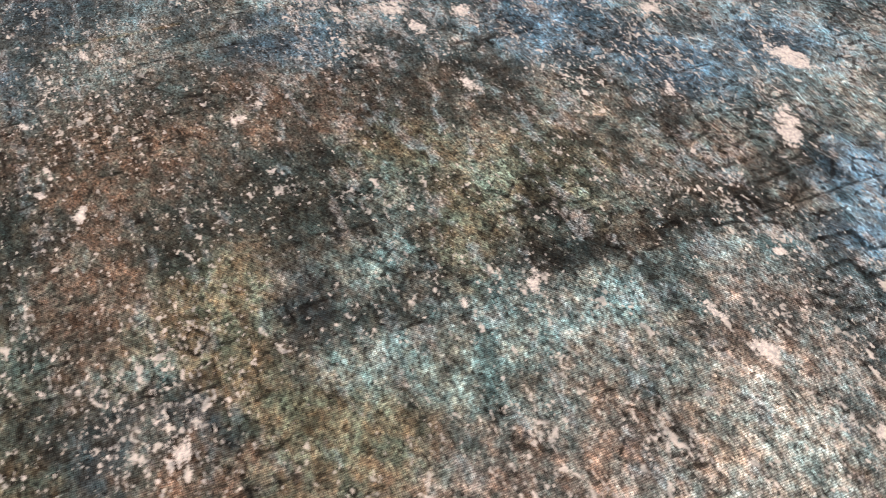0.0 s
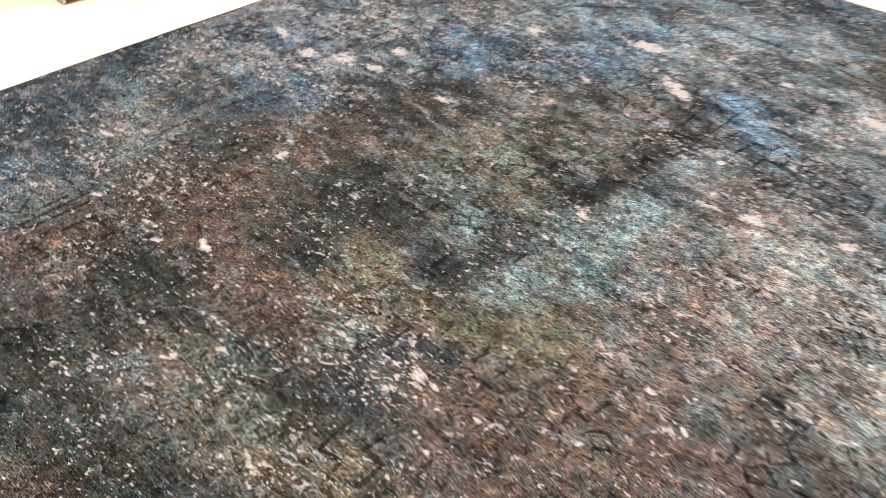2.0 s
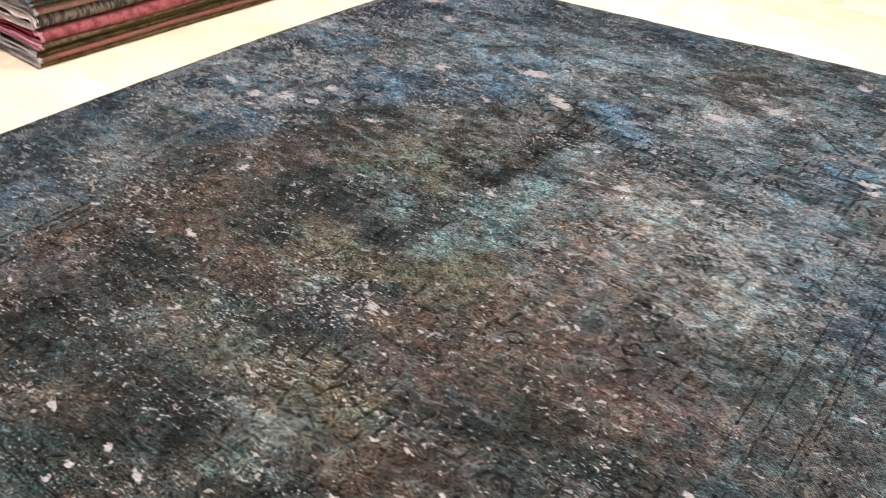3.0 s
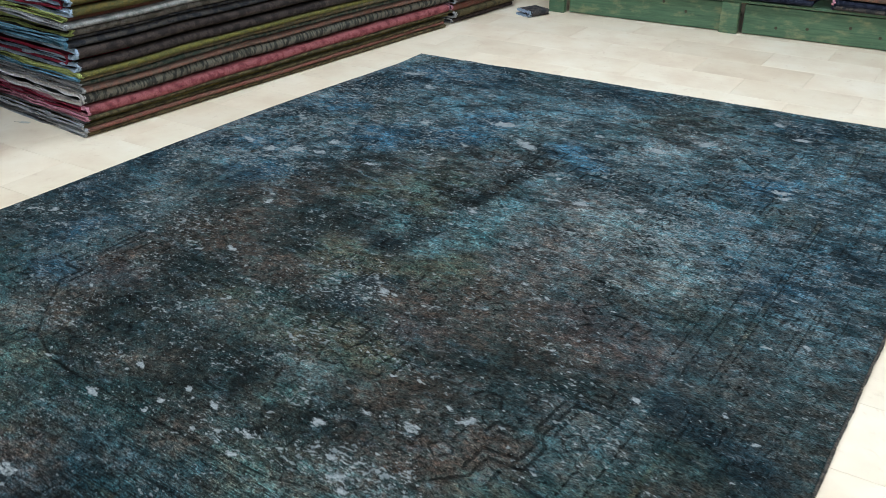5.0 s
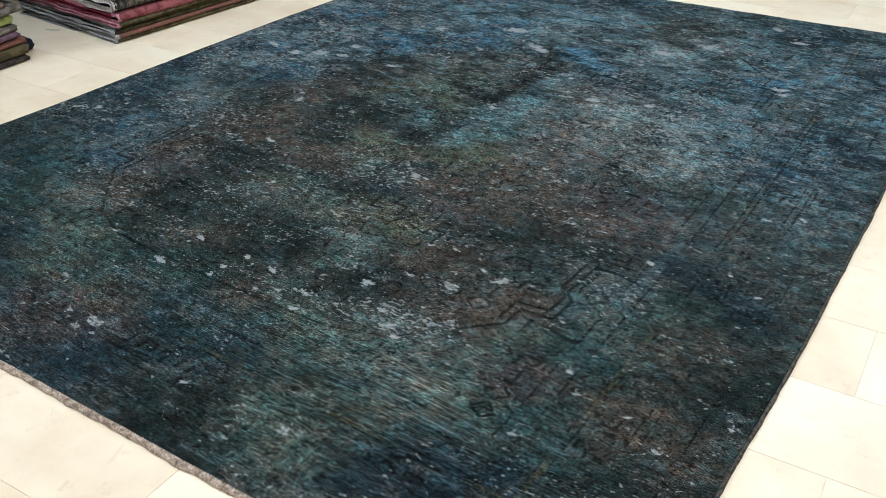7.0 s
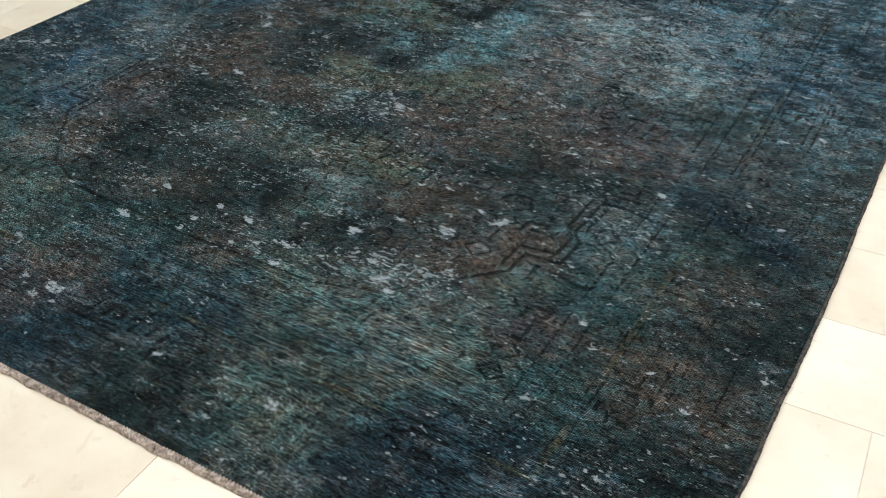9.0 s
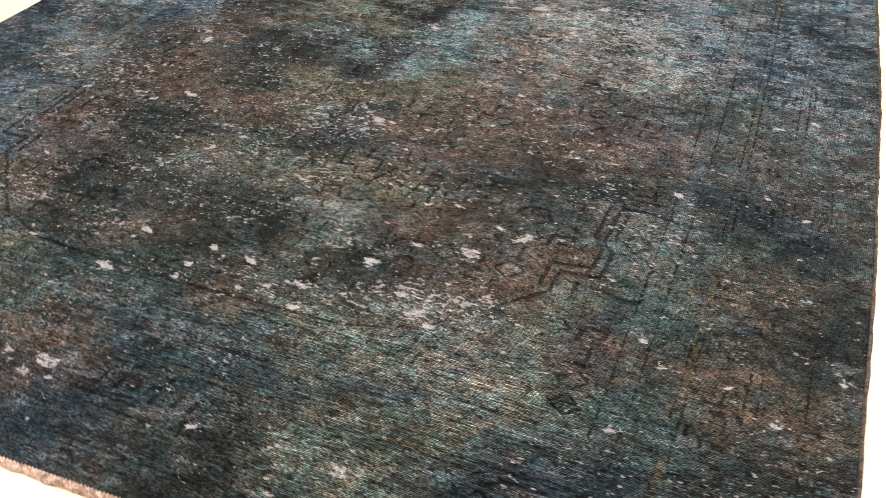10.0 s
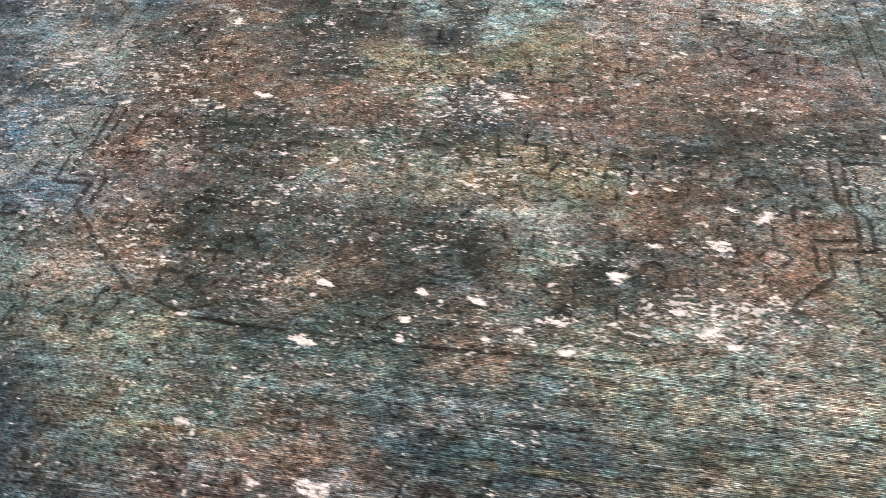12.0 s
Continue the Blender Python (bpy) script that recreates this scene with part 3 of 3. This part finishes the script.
    col = col + flake[..., None] * (np.array([0.15, 0.185, 0.205]) - col)
    # flecks: where undyed knots gather
    row = np.exp(-(((y - 0.73 - 0.06 * np.sin(x * 3.1)) / 0.07) ** 2)) * step(0.7, 0.85, x) * (1 - step(2.2, 2.4, x))
    drift = 0.25 * step(1.6, 2.4, y) * (1 - 0.5 * step(2.3, 2.8, x)) + 0.25 * (1 - step(0.35, 0.9, x)) * step(0.8, 1.3, y) + 0.3 * row * (0.4 + 1.2 * step(0.4, 0.65, fractal(x, y, 0.16, 0.1, 113, 3)))
    drift = drift + 0.38 * np.exp(-(((x - 1.3) / 0.8) ** 2 + ((y - 1.35) / 0.5) ** 2))
    wash = np.exp(-(((x - 2.1) / 0.3) ** 2 + ((y - 2.25) / 0.3) ** 2))
    fleck = np.clip(drift + 0.35 * wash + 1.5 * (fractal(x, y, 0.14, 0.10, 111, 4, 0.65) - 0.5), -0.5, 1.1)
    # bare spots: 1 in the middle, 0 at the rim
    spot = np.full_like(x, -1.0)
    for k, (px, py, size) in enumerate(BARE_NEAR + BARE_MID + BARE_FAR):
        near = window(x, y, px, py, 0.1)
        lean, long_ = 0.5 * math.sin(k * 2.1), 1.35 + 0.3 * math.sin(k * 1.3)
        dx, dy = x[near] - px, y[near] - py
        du, dv = dx * math.cos(lean) + dy * math.sin(lean), dy * math.cos(lean) - dx * math.sin(lean)
        spot[near] = np.maximum(spot[near], (0.8 + 0.2 * math.sin(k * 4.7)) * (1.0 if py > 0.5 else 0.75) * ((1.25 if k < 57 else 1.5) - np.sqrt((du / long_) ** 2 + (dv * long_) ** 2) / (size * (0.8 if k < 57 else 0.95))))
    spot = np.clip(spot, -1, 1)
    near_band = np.exp(-(((x - 2.15) / 0.4) ** 2 + ((y - 0.5) / 0.22) ** 2)) + 0.7 * np.exp(-(((x - 1.4) / 0.35) ** 2 + ((y - 0.75) / 0.2) ** 2))
    thin = np.clip(0.3 * fractal(x, y, 0.2, 0.15, 161) + 0.5 * near_band + 0.4 * light_side + 0.4 * wash + 0.7 * np.exp(-(((y - 0.35) / 0.35) ** 2)), 0, 1)
    z = 0.0115 - 0.002 * line - 0.0022 * step(0.1, 0.5, spot) + 0.0014 * (fractal(x, y, 0.02, 0.012, 171, 3) - 0.5) + 0.004 * (fractal(x, y, 0.7, 0.6, 175, 2) - 0.5)
    rim = (np.minimum(np.minimum(s, 1 - s) * 3.0, np.minimum(t, 1 - t) * 3.9) < 0.001)
    z = np.where(rim, 0.001, z)
    me = grid_mesh("woven_field", np.stack([x, y, z], -1), RUG)
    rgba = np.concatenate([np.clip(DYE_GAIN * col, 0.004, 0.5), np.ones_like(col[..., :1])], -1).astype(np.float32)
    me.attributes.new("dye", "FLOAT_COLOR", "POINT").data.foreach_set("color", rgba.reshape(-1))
    for key, values in (("thin", thin), ("line", line), ("spot", spot), ("fleck", fleck)):
        me.attributes.new(key, "FLOAT", "POINT").data.foreach_set("value", values.reshape(-1).astype(np.float32))
    return me


rug = thing("overdyed_rug", "large worn overdyed wool rug in dark teal and rust", "rug")
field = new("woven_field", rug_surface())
field.parent = rug


def edge_cord(name, fixed, along, width, height, pitch, material, label, outward, n=1500):
    """A whipped cord along one edge: a low half round whose outline is notched stitch by stitch."""
    k = np.linspace(0, 1, n)
    s, t = (k, np.full(n, fixed)) if along == "s" else (np.full(n, fixed), k)
    x, y = rug_outline(s, t)
    run = np.cumsum(np.hypot(np.gradient(x), np.gradient(y)))
    notch = 0.5 + 0.5 * np.sin(run * 2 * math.pi / pitch)
    lumps = fractal(run, 0 * run, 0.06, 1, 211)
    wide = width * (0.45 + 1.1 * lumps)
    rows = []
    for a in np.linspace(0, math.pi, 7):
        out = -0.4 * width * (0.4 + 1.3 * notch) * (1 + math.cos(a)) / 2 + wide * (1 - math.cos(a)) / 2
        up = 0.001 + math.sin(a) * height * (0.8 + 0.3 * notch) + (0.0125 if a < 0.01 else 0)
        if a < 0.01:
            up = 0.009 + 0 * run
        px, py = x + (outward[0] * out), y + (outward[1] * out)
        rows.append(np.stack([px, py, up + 0 * run], -1))
    ob = new(name, grid_mesh(name, np.stack(rows), material))
    ob.parent = rug
    return tagged(ob, label)


edge_cord("end_binding", 0.0, "s", 0.0125, 0.012, 0.0085, CORD, "beige whip-stitched end binding", (0, -1))
edge_cord("end_binding", 1.0, "s", 0.009, 0.011, 0.0075, SIDE_CORD, "dark frayed end binding", (0, 1))
edge_cord("side_cord", 0.0, "t", 0.006, 0.010, 0.006, SIDE_CORD, "dark overcast side cord", (-1, 0))
edge_cord("side_cord", 1.0, "t", 0.006, 0.010, 0.006, SIDE_CORD, "dark overcast side cord", (1, 0))

# ---- stacks of folded rugs ----


def fold_path(width, thick, layers):
    """The middle line of a cloth folded on itself, seen from its end, and the cloth's thickness; the first fold lies at x = 0."""
    h = thick / layers * 0.6
    gap = (thick - h) / (layers - 1)
    r = gap / 2
    pts = []
    for k in range(layers):
        z = h / 2 + k * gap
        xs = np.linspace(-width, -r, 10) if k % 2 == 0 else np.linspace(-r, -width, 10)
        pts += [(v, z) for v in xs]
        if k < layers - 1:
            sign = 1 if k % 2 == 0 else -1
            cx = -r if sign > 0 else -width
            for a in np.linspace(-math.pi / 2, math.pi / 2, 8)[1:-1]:
                pts.append((cx + sign * r * math.cos(a) * 1.25, z + r + r * math.sin(a)))
    return np.array(pts), h


def sag_of(y, length, amount):
    return amount * np.sin(np.pi * np.clip(y / length, 0, 1)) - 0.4 * amount


def ribbon(path, h, ys, seed, z0, sag, bulge):
    """A thick cloth along y from a folded middle line; returns places with the ring of outline points per y."""
    d = np.gradient(path, axis=0)
    nrm = np.stack([d[:, 1], -d[:, 0]], -1) / np.linalg.norm(d, axis=1)[:, None]
    ring = np.concatenate([path + nrm * h / 2, (path - nrm * h / 2)[::-1]])
    n = len(ring)
    pts = np.empty((len(ys), n, 3))
    for i, y in enumerate(ys):
        jx = bulge * (fractal(np.array([y]), np.array([seed * 1.7]), 0.45, 1, seed, 3)[0] - 0.5) * 2
        jz = 0.006 * (fractal(np.array([y]), np.array([seed * 0.3]), 0.4, 1, seed + 5, 2)[0] - 0.5) + 0.03 * (fractal(np.array([y]), np.array([z0]), 0.55, 0.5, 333, 2)[0] - 0.5)
        pts[i, :, 0] = ring[:, 0] + jx
        pts[i, :, 1] = y + 0.035 * (fractal(ring[:, 0], ring[:, 1] * 12, 0.14, 0.1, seed + 7, 3) - 0.5)
        wave = 0.018 * (value_noise(ring[:, 0], 0 * ring[:, 0] + seed, 0.16, 1, seed + 9) - 0.5)
        pts[i, :, 2] = ring[:, 1] + z0 + (jz + wave + sag(y)) * min(1.0, z0 / 0.1)
    return pts


def ribbon_mesh(name, pts, material):
    rows, n = pts.shape[:2]
    faces = []
    for i in range(rows - 1):
        for j in range(n):
            k = (j + 1) % n
            faces.append((i * n + j, i * n + k, (i + 1) * n + k, (i + 1) * n + j))
    half = n // 2
    for i, flip in ((0, True), (rows - 1, False)):
        for j in range(half - 1):
            q = (i * n + j, i * n + j + 1, i * n + n - 2 - j, i * n + n - 1 - j)
            faces.append(q if flip else q[::-1])
    me = bpy.data.meshes.new(name)
    me.from_pydata(pts.reshape(-1, 3).tolist(), [], faces)
    me.materials.append(material)
    me.polygons.foreach_set("use_smooth", np.ones(len(faces), bool))
    return me


WOOLS = {
    "olive_brown": ((0.07, 0.055, 0.025), (0.13, 0.10, 0.045)),
    "ochre": ((0.16, 0.12, 0.03), (0.10, 0.09, 0.03)),
    "crimson": ((0.24, 0.06, 0.065), (0.33, 0.11, 0.11)),
    "speckled": ((0.06, 0.058, 0.048), (0.21, 0.185, 0.14)),
    "salmon": ((0.27, 0.14, 0.10), (0.17, 0.12, 0.09)),
    "sea_green": ((0.08, 0.10, 0.075), (0.17, 0.15, 0.11)),
    "tan": ((0.20, 0.15, 0.075), (0.11, 0.10, 0.06)),
    "yellow": ((0.19, 0.165, 0.035), (0.11, 0.10, 0.03)),
    "dark_brown": ((0.035, 0.025, 0.022), (0.075, 0.055, 0.045)),
    "charcoal": ((0.035, 0.035, 0.04), (0.10, 0.085, 0.075)),
    "mushroom": ((0.12, 0.10, 0.08), (0.22, 0.19, 0.16)),
    "silver": ((0.26, 0.25, 0.23), (0.40, 0.37, 0.33)),
    "brick": ((0.26, 0.10, 0.07), (0.17, 0.09, 0.06)),
    "mauve": ((0.20, 0.12, 0.15), (0.13, 0.07, 0.10)),
    # next two: near-black, the shadow between the stacks put into the wool colour
    "soot": ((0.006, 0.005, 0.005), (0.014, 0.011, 0.010)),
    "shaded_brown": ((0.010, 0.008, 0.007), (0.022, 0.016, 0.013)),
    "navy": ((0.012, 0.014, 0.028), (0.03, 0.033, 0.055)),
    "pale_blue": ((0.50, 0.58, 0.70), (0.36, 0.44, 0.56)),
    "ash": ((0.50, 0.49, 0.48), (0.36, 0.36, 0.37)),
    "rose": ((0.68, 0.32, 0.38), (0.50, 0.20, 0.25)),
    "lime": ((0.44, 0.48, 0.14), (0.34, 0.36, 0.12)),
    "azure": ((0.15, 0.32, 0.44), (0.22, 0.36, 0.46)),
    "white_wool": ((0.78, 0.73, 0.68), (0.58, 0.54, 0.52)),
    "ruby": ((0.30, 0.02, 0.05), (0.20, 0.015, 0.035)),
}
WOOL = {}
for key_, (ca, cb) in WOOLS.items():
    WOOL[key_] = textile(key_ + "_wool", ca, cb, 30 if key_ == "speckled" else 24, (1, 1.0, 1) if key_ != "speckled" else (0.5, 1.6, 0.5), 0.42, 0.58)

WORDS = {k: k.replace("_", " ") for k in WOOLS}


def folded_rug(m, length, width, thick, layers, body, edge, seed, sag_amount, z0, group, start=0.0, bulge=0.012, fold=None):
    """One folded rug in a stack: the cloth, its bound end and, at times, a contrasting inner face."""
    ob = thing("folded_rug", f"{WORDS[body]} wool rug with {WORDS[edge]} edges, folded in a stack", "folded rug", m, group)
    path, h = fold_path(width, thick, layers)
    ys = np.linspace(start, length, 34)

    def sag(y):
        return float(sag_of(y, length, sag_amount)) * min(1.0, z0 / 0.35)

    pts = ribbon(path, h, ys, seed, z0, sag, bulge)
    cloth = new("cloth", ribbon_mesh("cloth", pts, WOOL[body]))
    cloth.parent = ob
    path2 = path.copy()
    rim = ribbon(path2, h * 0.98, np.linspace(start - 0.014, start + 0.006, 4), seed, z0, sag, bulge)
    rim[0] = rim[1] * 0.35 + rim[0] * 0.65
    rim[:, :, :] += (np.random.RandomState(seed).rand(4, rim.shape[1], 3) - 0.5) * 0.007
    binding = new("edge_binding", ribbon_mesh("edge_binding", rim, WOOL[edge]))
    binding.parent = ob
    tagged(binding, f"{WORDS[edge]} overcast edge")
    if fold:
        inner, hh = fold_path(width * 0.94, thick * 0.55, 2)
        lin = ribbon(inner, hh * 0.8, np.linspace(start - 0.02, start + 0.3, 6), seed + 3, z0 + thick * 0.22, sag, bulge)
        lin[:, :, 0] -= 0.05
        li = new("inner_fold", ribbon_mesh("inner_fold", lin, WOOL[fold]))
        li.parent = ob
        tagged(li, f"{WORDS[fold]} inner fold")
    return ob


def stack(base, layers, length, width, group, seed, sag_amount=0.012, spread=(0.96, 1.0)):
    z = 0.002
    rng = random.Random(seed)
    for i, (thick, body, edge, n, fold) in enumerate(layers):
        shift = pose(rng.uniform(-0.028, 0.012), rng.uniform(-0.03, 0.03), 0, 0, 0, rng.uniform(-0.3, 0.3))
        folded_rug(base @ shift, length * rng.uniform(*spread), width, thick * 0.94, n, body, edge, seed + i * 11, sag_amount, z, group, fold=fold)
        z += thick


MAIN = [
    (0.022, "olive_brown", "ash", 2, None), (0.018, "brick", "ash", 2, None), (0.018, "olive_brown", "ash", 2, None), (0.018, "ochre", "ash", 2, None), (0.018, "olive_brown", "rose", 2, None),
    (0.048, "crimson", "rose", 2, "ruby"), (0.062, "speckled", "white_wool", 2, None), (0.022, "salmon", "ash", 2, None),
    (0.026, "sea_green", "ash", 2, None), (0.026, "tan", "azure", 2, None), (0.022, "yellow", "lime", 2, None),
    (0.112, "dark_brown", "pale_blue", 4, "ruby"), (0.046, "charcoal", "azure", 3, None), (0.044, "mushroom", "lime", 2, None), (0.026, "silver", "ash", 2, None),
    (0.024, "brick", "lime", 2, None), (0.092, "ochre", "pale_blue", 4, "ruby"), (0.036, "brick", "white_wool", 3, None),
    (0.036, "charcoal", "pale_blue", 3, None), (0.036, "mushroom", "pale_blue", 2, None), (0.034, "salmon", "white_wool", 2, None), (0.04, "dark_brown", "ash", 2, None),
]
stack(pose(-0.41, 1.785, 0, 0, 0, -2.3), MAIN, 2.75, 0.80, "tall stack of folded rugs", 300)
BEHIND = [(0.035 + 0.012 * (i % 3), b_, e_, 2, None) for i, (b_, e_) in enumerate(zip(
    ("dark_brown", "olive_brown", "brick", "dark_brown", "speckled", "charcoal", "crimson", "mushroom", "dark_brown", "salmon", "charcoal", "olive_brown", "brick", "dark_brown"),
    ("ash", "ash", "rose", "ash", "white_wool", "ash", "rose", "ash", "pale_blue", "ash", "ash", "lime", "ash", "ash")))]
stack(pose(-0.30, 4.58, 0, 0, 0, -2.6), BEHIND, 0.72, 0.9, "far stack of folded rugs", 700)
SMALL = [
    (0.03, "dark_brown", "dark_brown", 2, None), (0.045, "olive_brown", "salmon", 2, None), (0.03, "brick", "salmon", 2, None),
    (0.03, "mauve", "rose", 2, None), (0.034, "mushroom", "ash", 2, None), (0.05, "lime", "lime", 2, None), (0.034, "mushroom", "ash", 2, None),
    (0.03, "salmon", "ash", 2, None), (0.05, "lime", "lime", 2, None), (0.04, "olive_brown", "ash", 2, None),
]
stack(pose(-0.479, 0.515, 0, 0, 0, 5.0), SMALL, 0.90, 0.4, "low pile of folded rugs", 900, 0.0, (0.93, 1.03))


def rolled_rug(m, length, radius, turns, body, edge):
    """A small rug rolled up: one wound sheet."""
    ob = thing("rolled_rug", f"small {WORDS[body]} rug rolled up beside the pile", "rolled rug", m)
    a = np.linspace(0, turns * 2 * math.pi, int(turns * 22))
    r = 0.010 + (radius - 0.010) * a / a[-1]
    path = np.stack([r * np.cos(a), radius + r * np.sin(a)], -1)
    h = 0.8 * (radius - 0.010) / turns
    cl = new("cloth", ribbon_mesh("cloth", ribbon(path, h, np.linspace(0, length, 8), 77, 0.0, lambda y: 0.0, 0.0), WOOL[body]))
    cl.parent = ob
    bd = new("edge_binding", ribbon_mesh("edge_binding", ribbon(path, h * 1.1, np.linspace(length - 0.004, length + 0.01, 3), 77, 0.0, lambda y: 0.0, 0.0), WOOL[edge]))
    bd.parent = ob
    return ob


rolled_rug(pose(-0.619, 1.145, 0, 0, 0, 10), 0.33, 0.034, 2.5, "navy", "navy")
# this corner lies in shadow; most of its wools are painted that dark
DARK = [(0.045, b_, "soot", 2, None) for b_ in ("soot", "shaded_brown", "soot", "shaded_brown", "ruby", "soot", "shaded_brown", "shaded_brown", "soot", "soot", "shaded_brown", "shaded_brown", "soot", "shaded_brown", "soot", "soot", "shaded_brown", "navy", "soot", "shaded_brown", "soot")]
stack(pose(-0.96, 0.22, 0, 0, 0, 0.0), DARK, 1.32, 0.9, "dark stack of folded rugs", 1200)
# unseen stack, added so that the gap shows dark instead of bare wall
stack(pose(-1.30, 1.93, 0, 0, 0, -2.3), DARK, 2.6, 0.9, "dark stack behind", 2100)

# ---- green platform with rugs on it ----
PLAT = pose(0.02, 5.285, 0, 0, 0, 6.2)
platform = thing("platform", "low green-stained pine platform with plank front and posts", "platform", PLAT)
for i in range(3):
    part("plank", box(1.16, 0.024, 0.185, 0.72 + 1.2 * i, 0.03, 0.006, 0.003), GREEN, platform)
for i in range(4):
    part("post", box(0.115, 0.05, 0.20, 0.055 + 1.2 * i, 0.012, 0.0, 0.004), GREEN, platform, "worn yellowish-green post")
part("rail", box(3.75, 0.05, 0.018, 1.85, 0.02, 0.2005, 0.003), GREEN, platform)
part("deck", box(3.75, 0.95, 0.02, 1.85, 0.53, 0.198), GREEN, platform)
rngk = random.Random(5)
for i in range(14):
    bmk = bmesh.new()
    bmesh.ops.create_cone(bmk, cap_ends=True, segments=10, radius1=0.011, radius2=0.009, depth=0.004,
                          matrix=pose(0.3 + 0.24 * i + rngk.uniform(-0.06, 0.06), 0.0172, rngk.uniform(0.05, 0.16), 90, 0, 0))
    part("wood_knot", bmk, KNOT, platform, "dark knot in the pine")
TOPS = [("navy", "navy"), ("salmon", "rose"), ("silver", "ash"), ("yellow", "lime"), ("brick", "rose"), ("charcoal", "ash")]
for run in range(2):
    z_ = 0.22
    for i, (b_, e_) in enumerate(TOPS):
        folded_rug(PLAT @ pose(0.15 + 1.72 * run, -0.01, 0, 0, 0, -90) @ pose(0, 0, 0, 0, 0, 0) @ pose(0.02, 0.0, 0), 1.6, 0.8, 0.034, 2, b_ if run == 0 else TOPS[i - 1][0], e_, 1500 + 31 * i + run, 0.0, z_, "rugs on the platform")
        z_ += 0.033

# ---- small things ----


def paper_tag(m, group="paper tags"):
    ob = thing("paper_tag", "small cream paper tag tied to a rug", "tag", m, group)
    part("card", box(0.05, 0.022, 0.0012, 0, 0, 0, 0.0003), PAPER, ob)
    part("string", box(0.03, 0.0015, 0.0012, -0.04, 0, 0.0), CORD, ob)


paper_tag(pose(-0.83, 1.73, 0.001, 0, 0, 25))
cloth = folded_rug(pose(0.02, 5.02, 0, 0, 0, -20), 0.16, 0.14, 0.04, 2, "charcoal", "pale_blue", 1900, 0.0, 0.002, "loose cloths")

# ---- floor tiles ----
TILE_L, TILE_W, JOINT = 0.6096, 0.3125, 0.0012
TURN_T = pose(3.0, 0.80, 0, 0, 0, TILT_FLOOR)


def tile_bm():
    bm = box(TILE_L - JOINT, TILE_W - JOINT, 0.012, 0, 0, -0.012)
    top = [e for e in bm.edges if all(v.co.z > -0.001 for v in e.verts)]
    bmesh.ops.bevel(bm, geom=top, offset=0.0006, segments=1, affect="EDGES")
    return bm


tile_mesh = mesh_of("tile", tile_bm(), TILE)
rest_v, rest_f = [], []
rng_t = random.Random(11)
for j in range(-20, 25):
    for i in range(-12, 10):
        off = 0.172 + (0.0 if j % 2 else 0.5 * TILE_L)
        place = TURN_T @ Vector((off + (i + 0.5) * TILE_L, (j + 0.5) * TILE_W, 0))
        if not (-3.2 < place.x < 6.2 and -4.4 < place.y < 8.0):
            continue
        under_rug = 0.35 < place.x < 2.6 and 0.25 < place.y < 3.5
        m_ = Matrix.Translation((place.x, place.y, rng_t.uniform(-0.0003, 0.0))) @ pose(0, 0, 0, 0, 0, TILT_FLOOR)
        if -0.9 < place.x < 4.3 and -0.9 < place.y < 5.7 and not under_rug:
            ob = new("tile", tile_mesh)
            ob.matrix_basis = m_
            ob.parent = floor
        else:
            n0 = len(rest_v)
            rest_v += [tuple(m_ @ v.co) for v in tile_mesh.vertices]
            rest_f += [tuple(n0 + k for k in p.vertices) for p in tile_mesh.polygons]
rest = bpy.data.meshes.new("outer_tiles")
rest.from_pydata(rest_v, [], rest_f)
rest.materials.append(TILE)
ob = new("outer_tiles", rest)
ob.parent = floor
tagged(ob, kind="stuff")
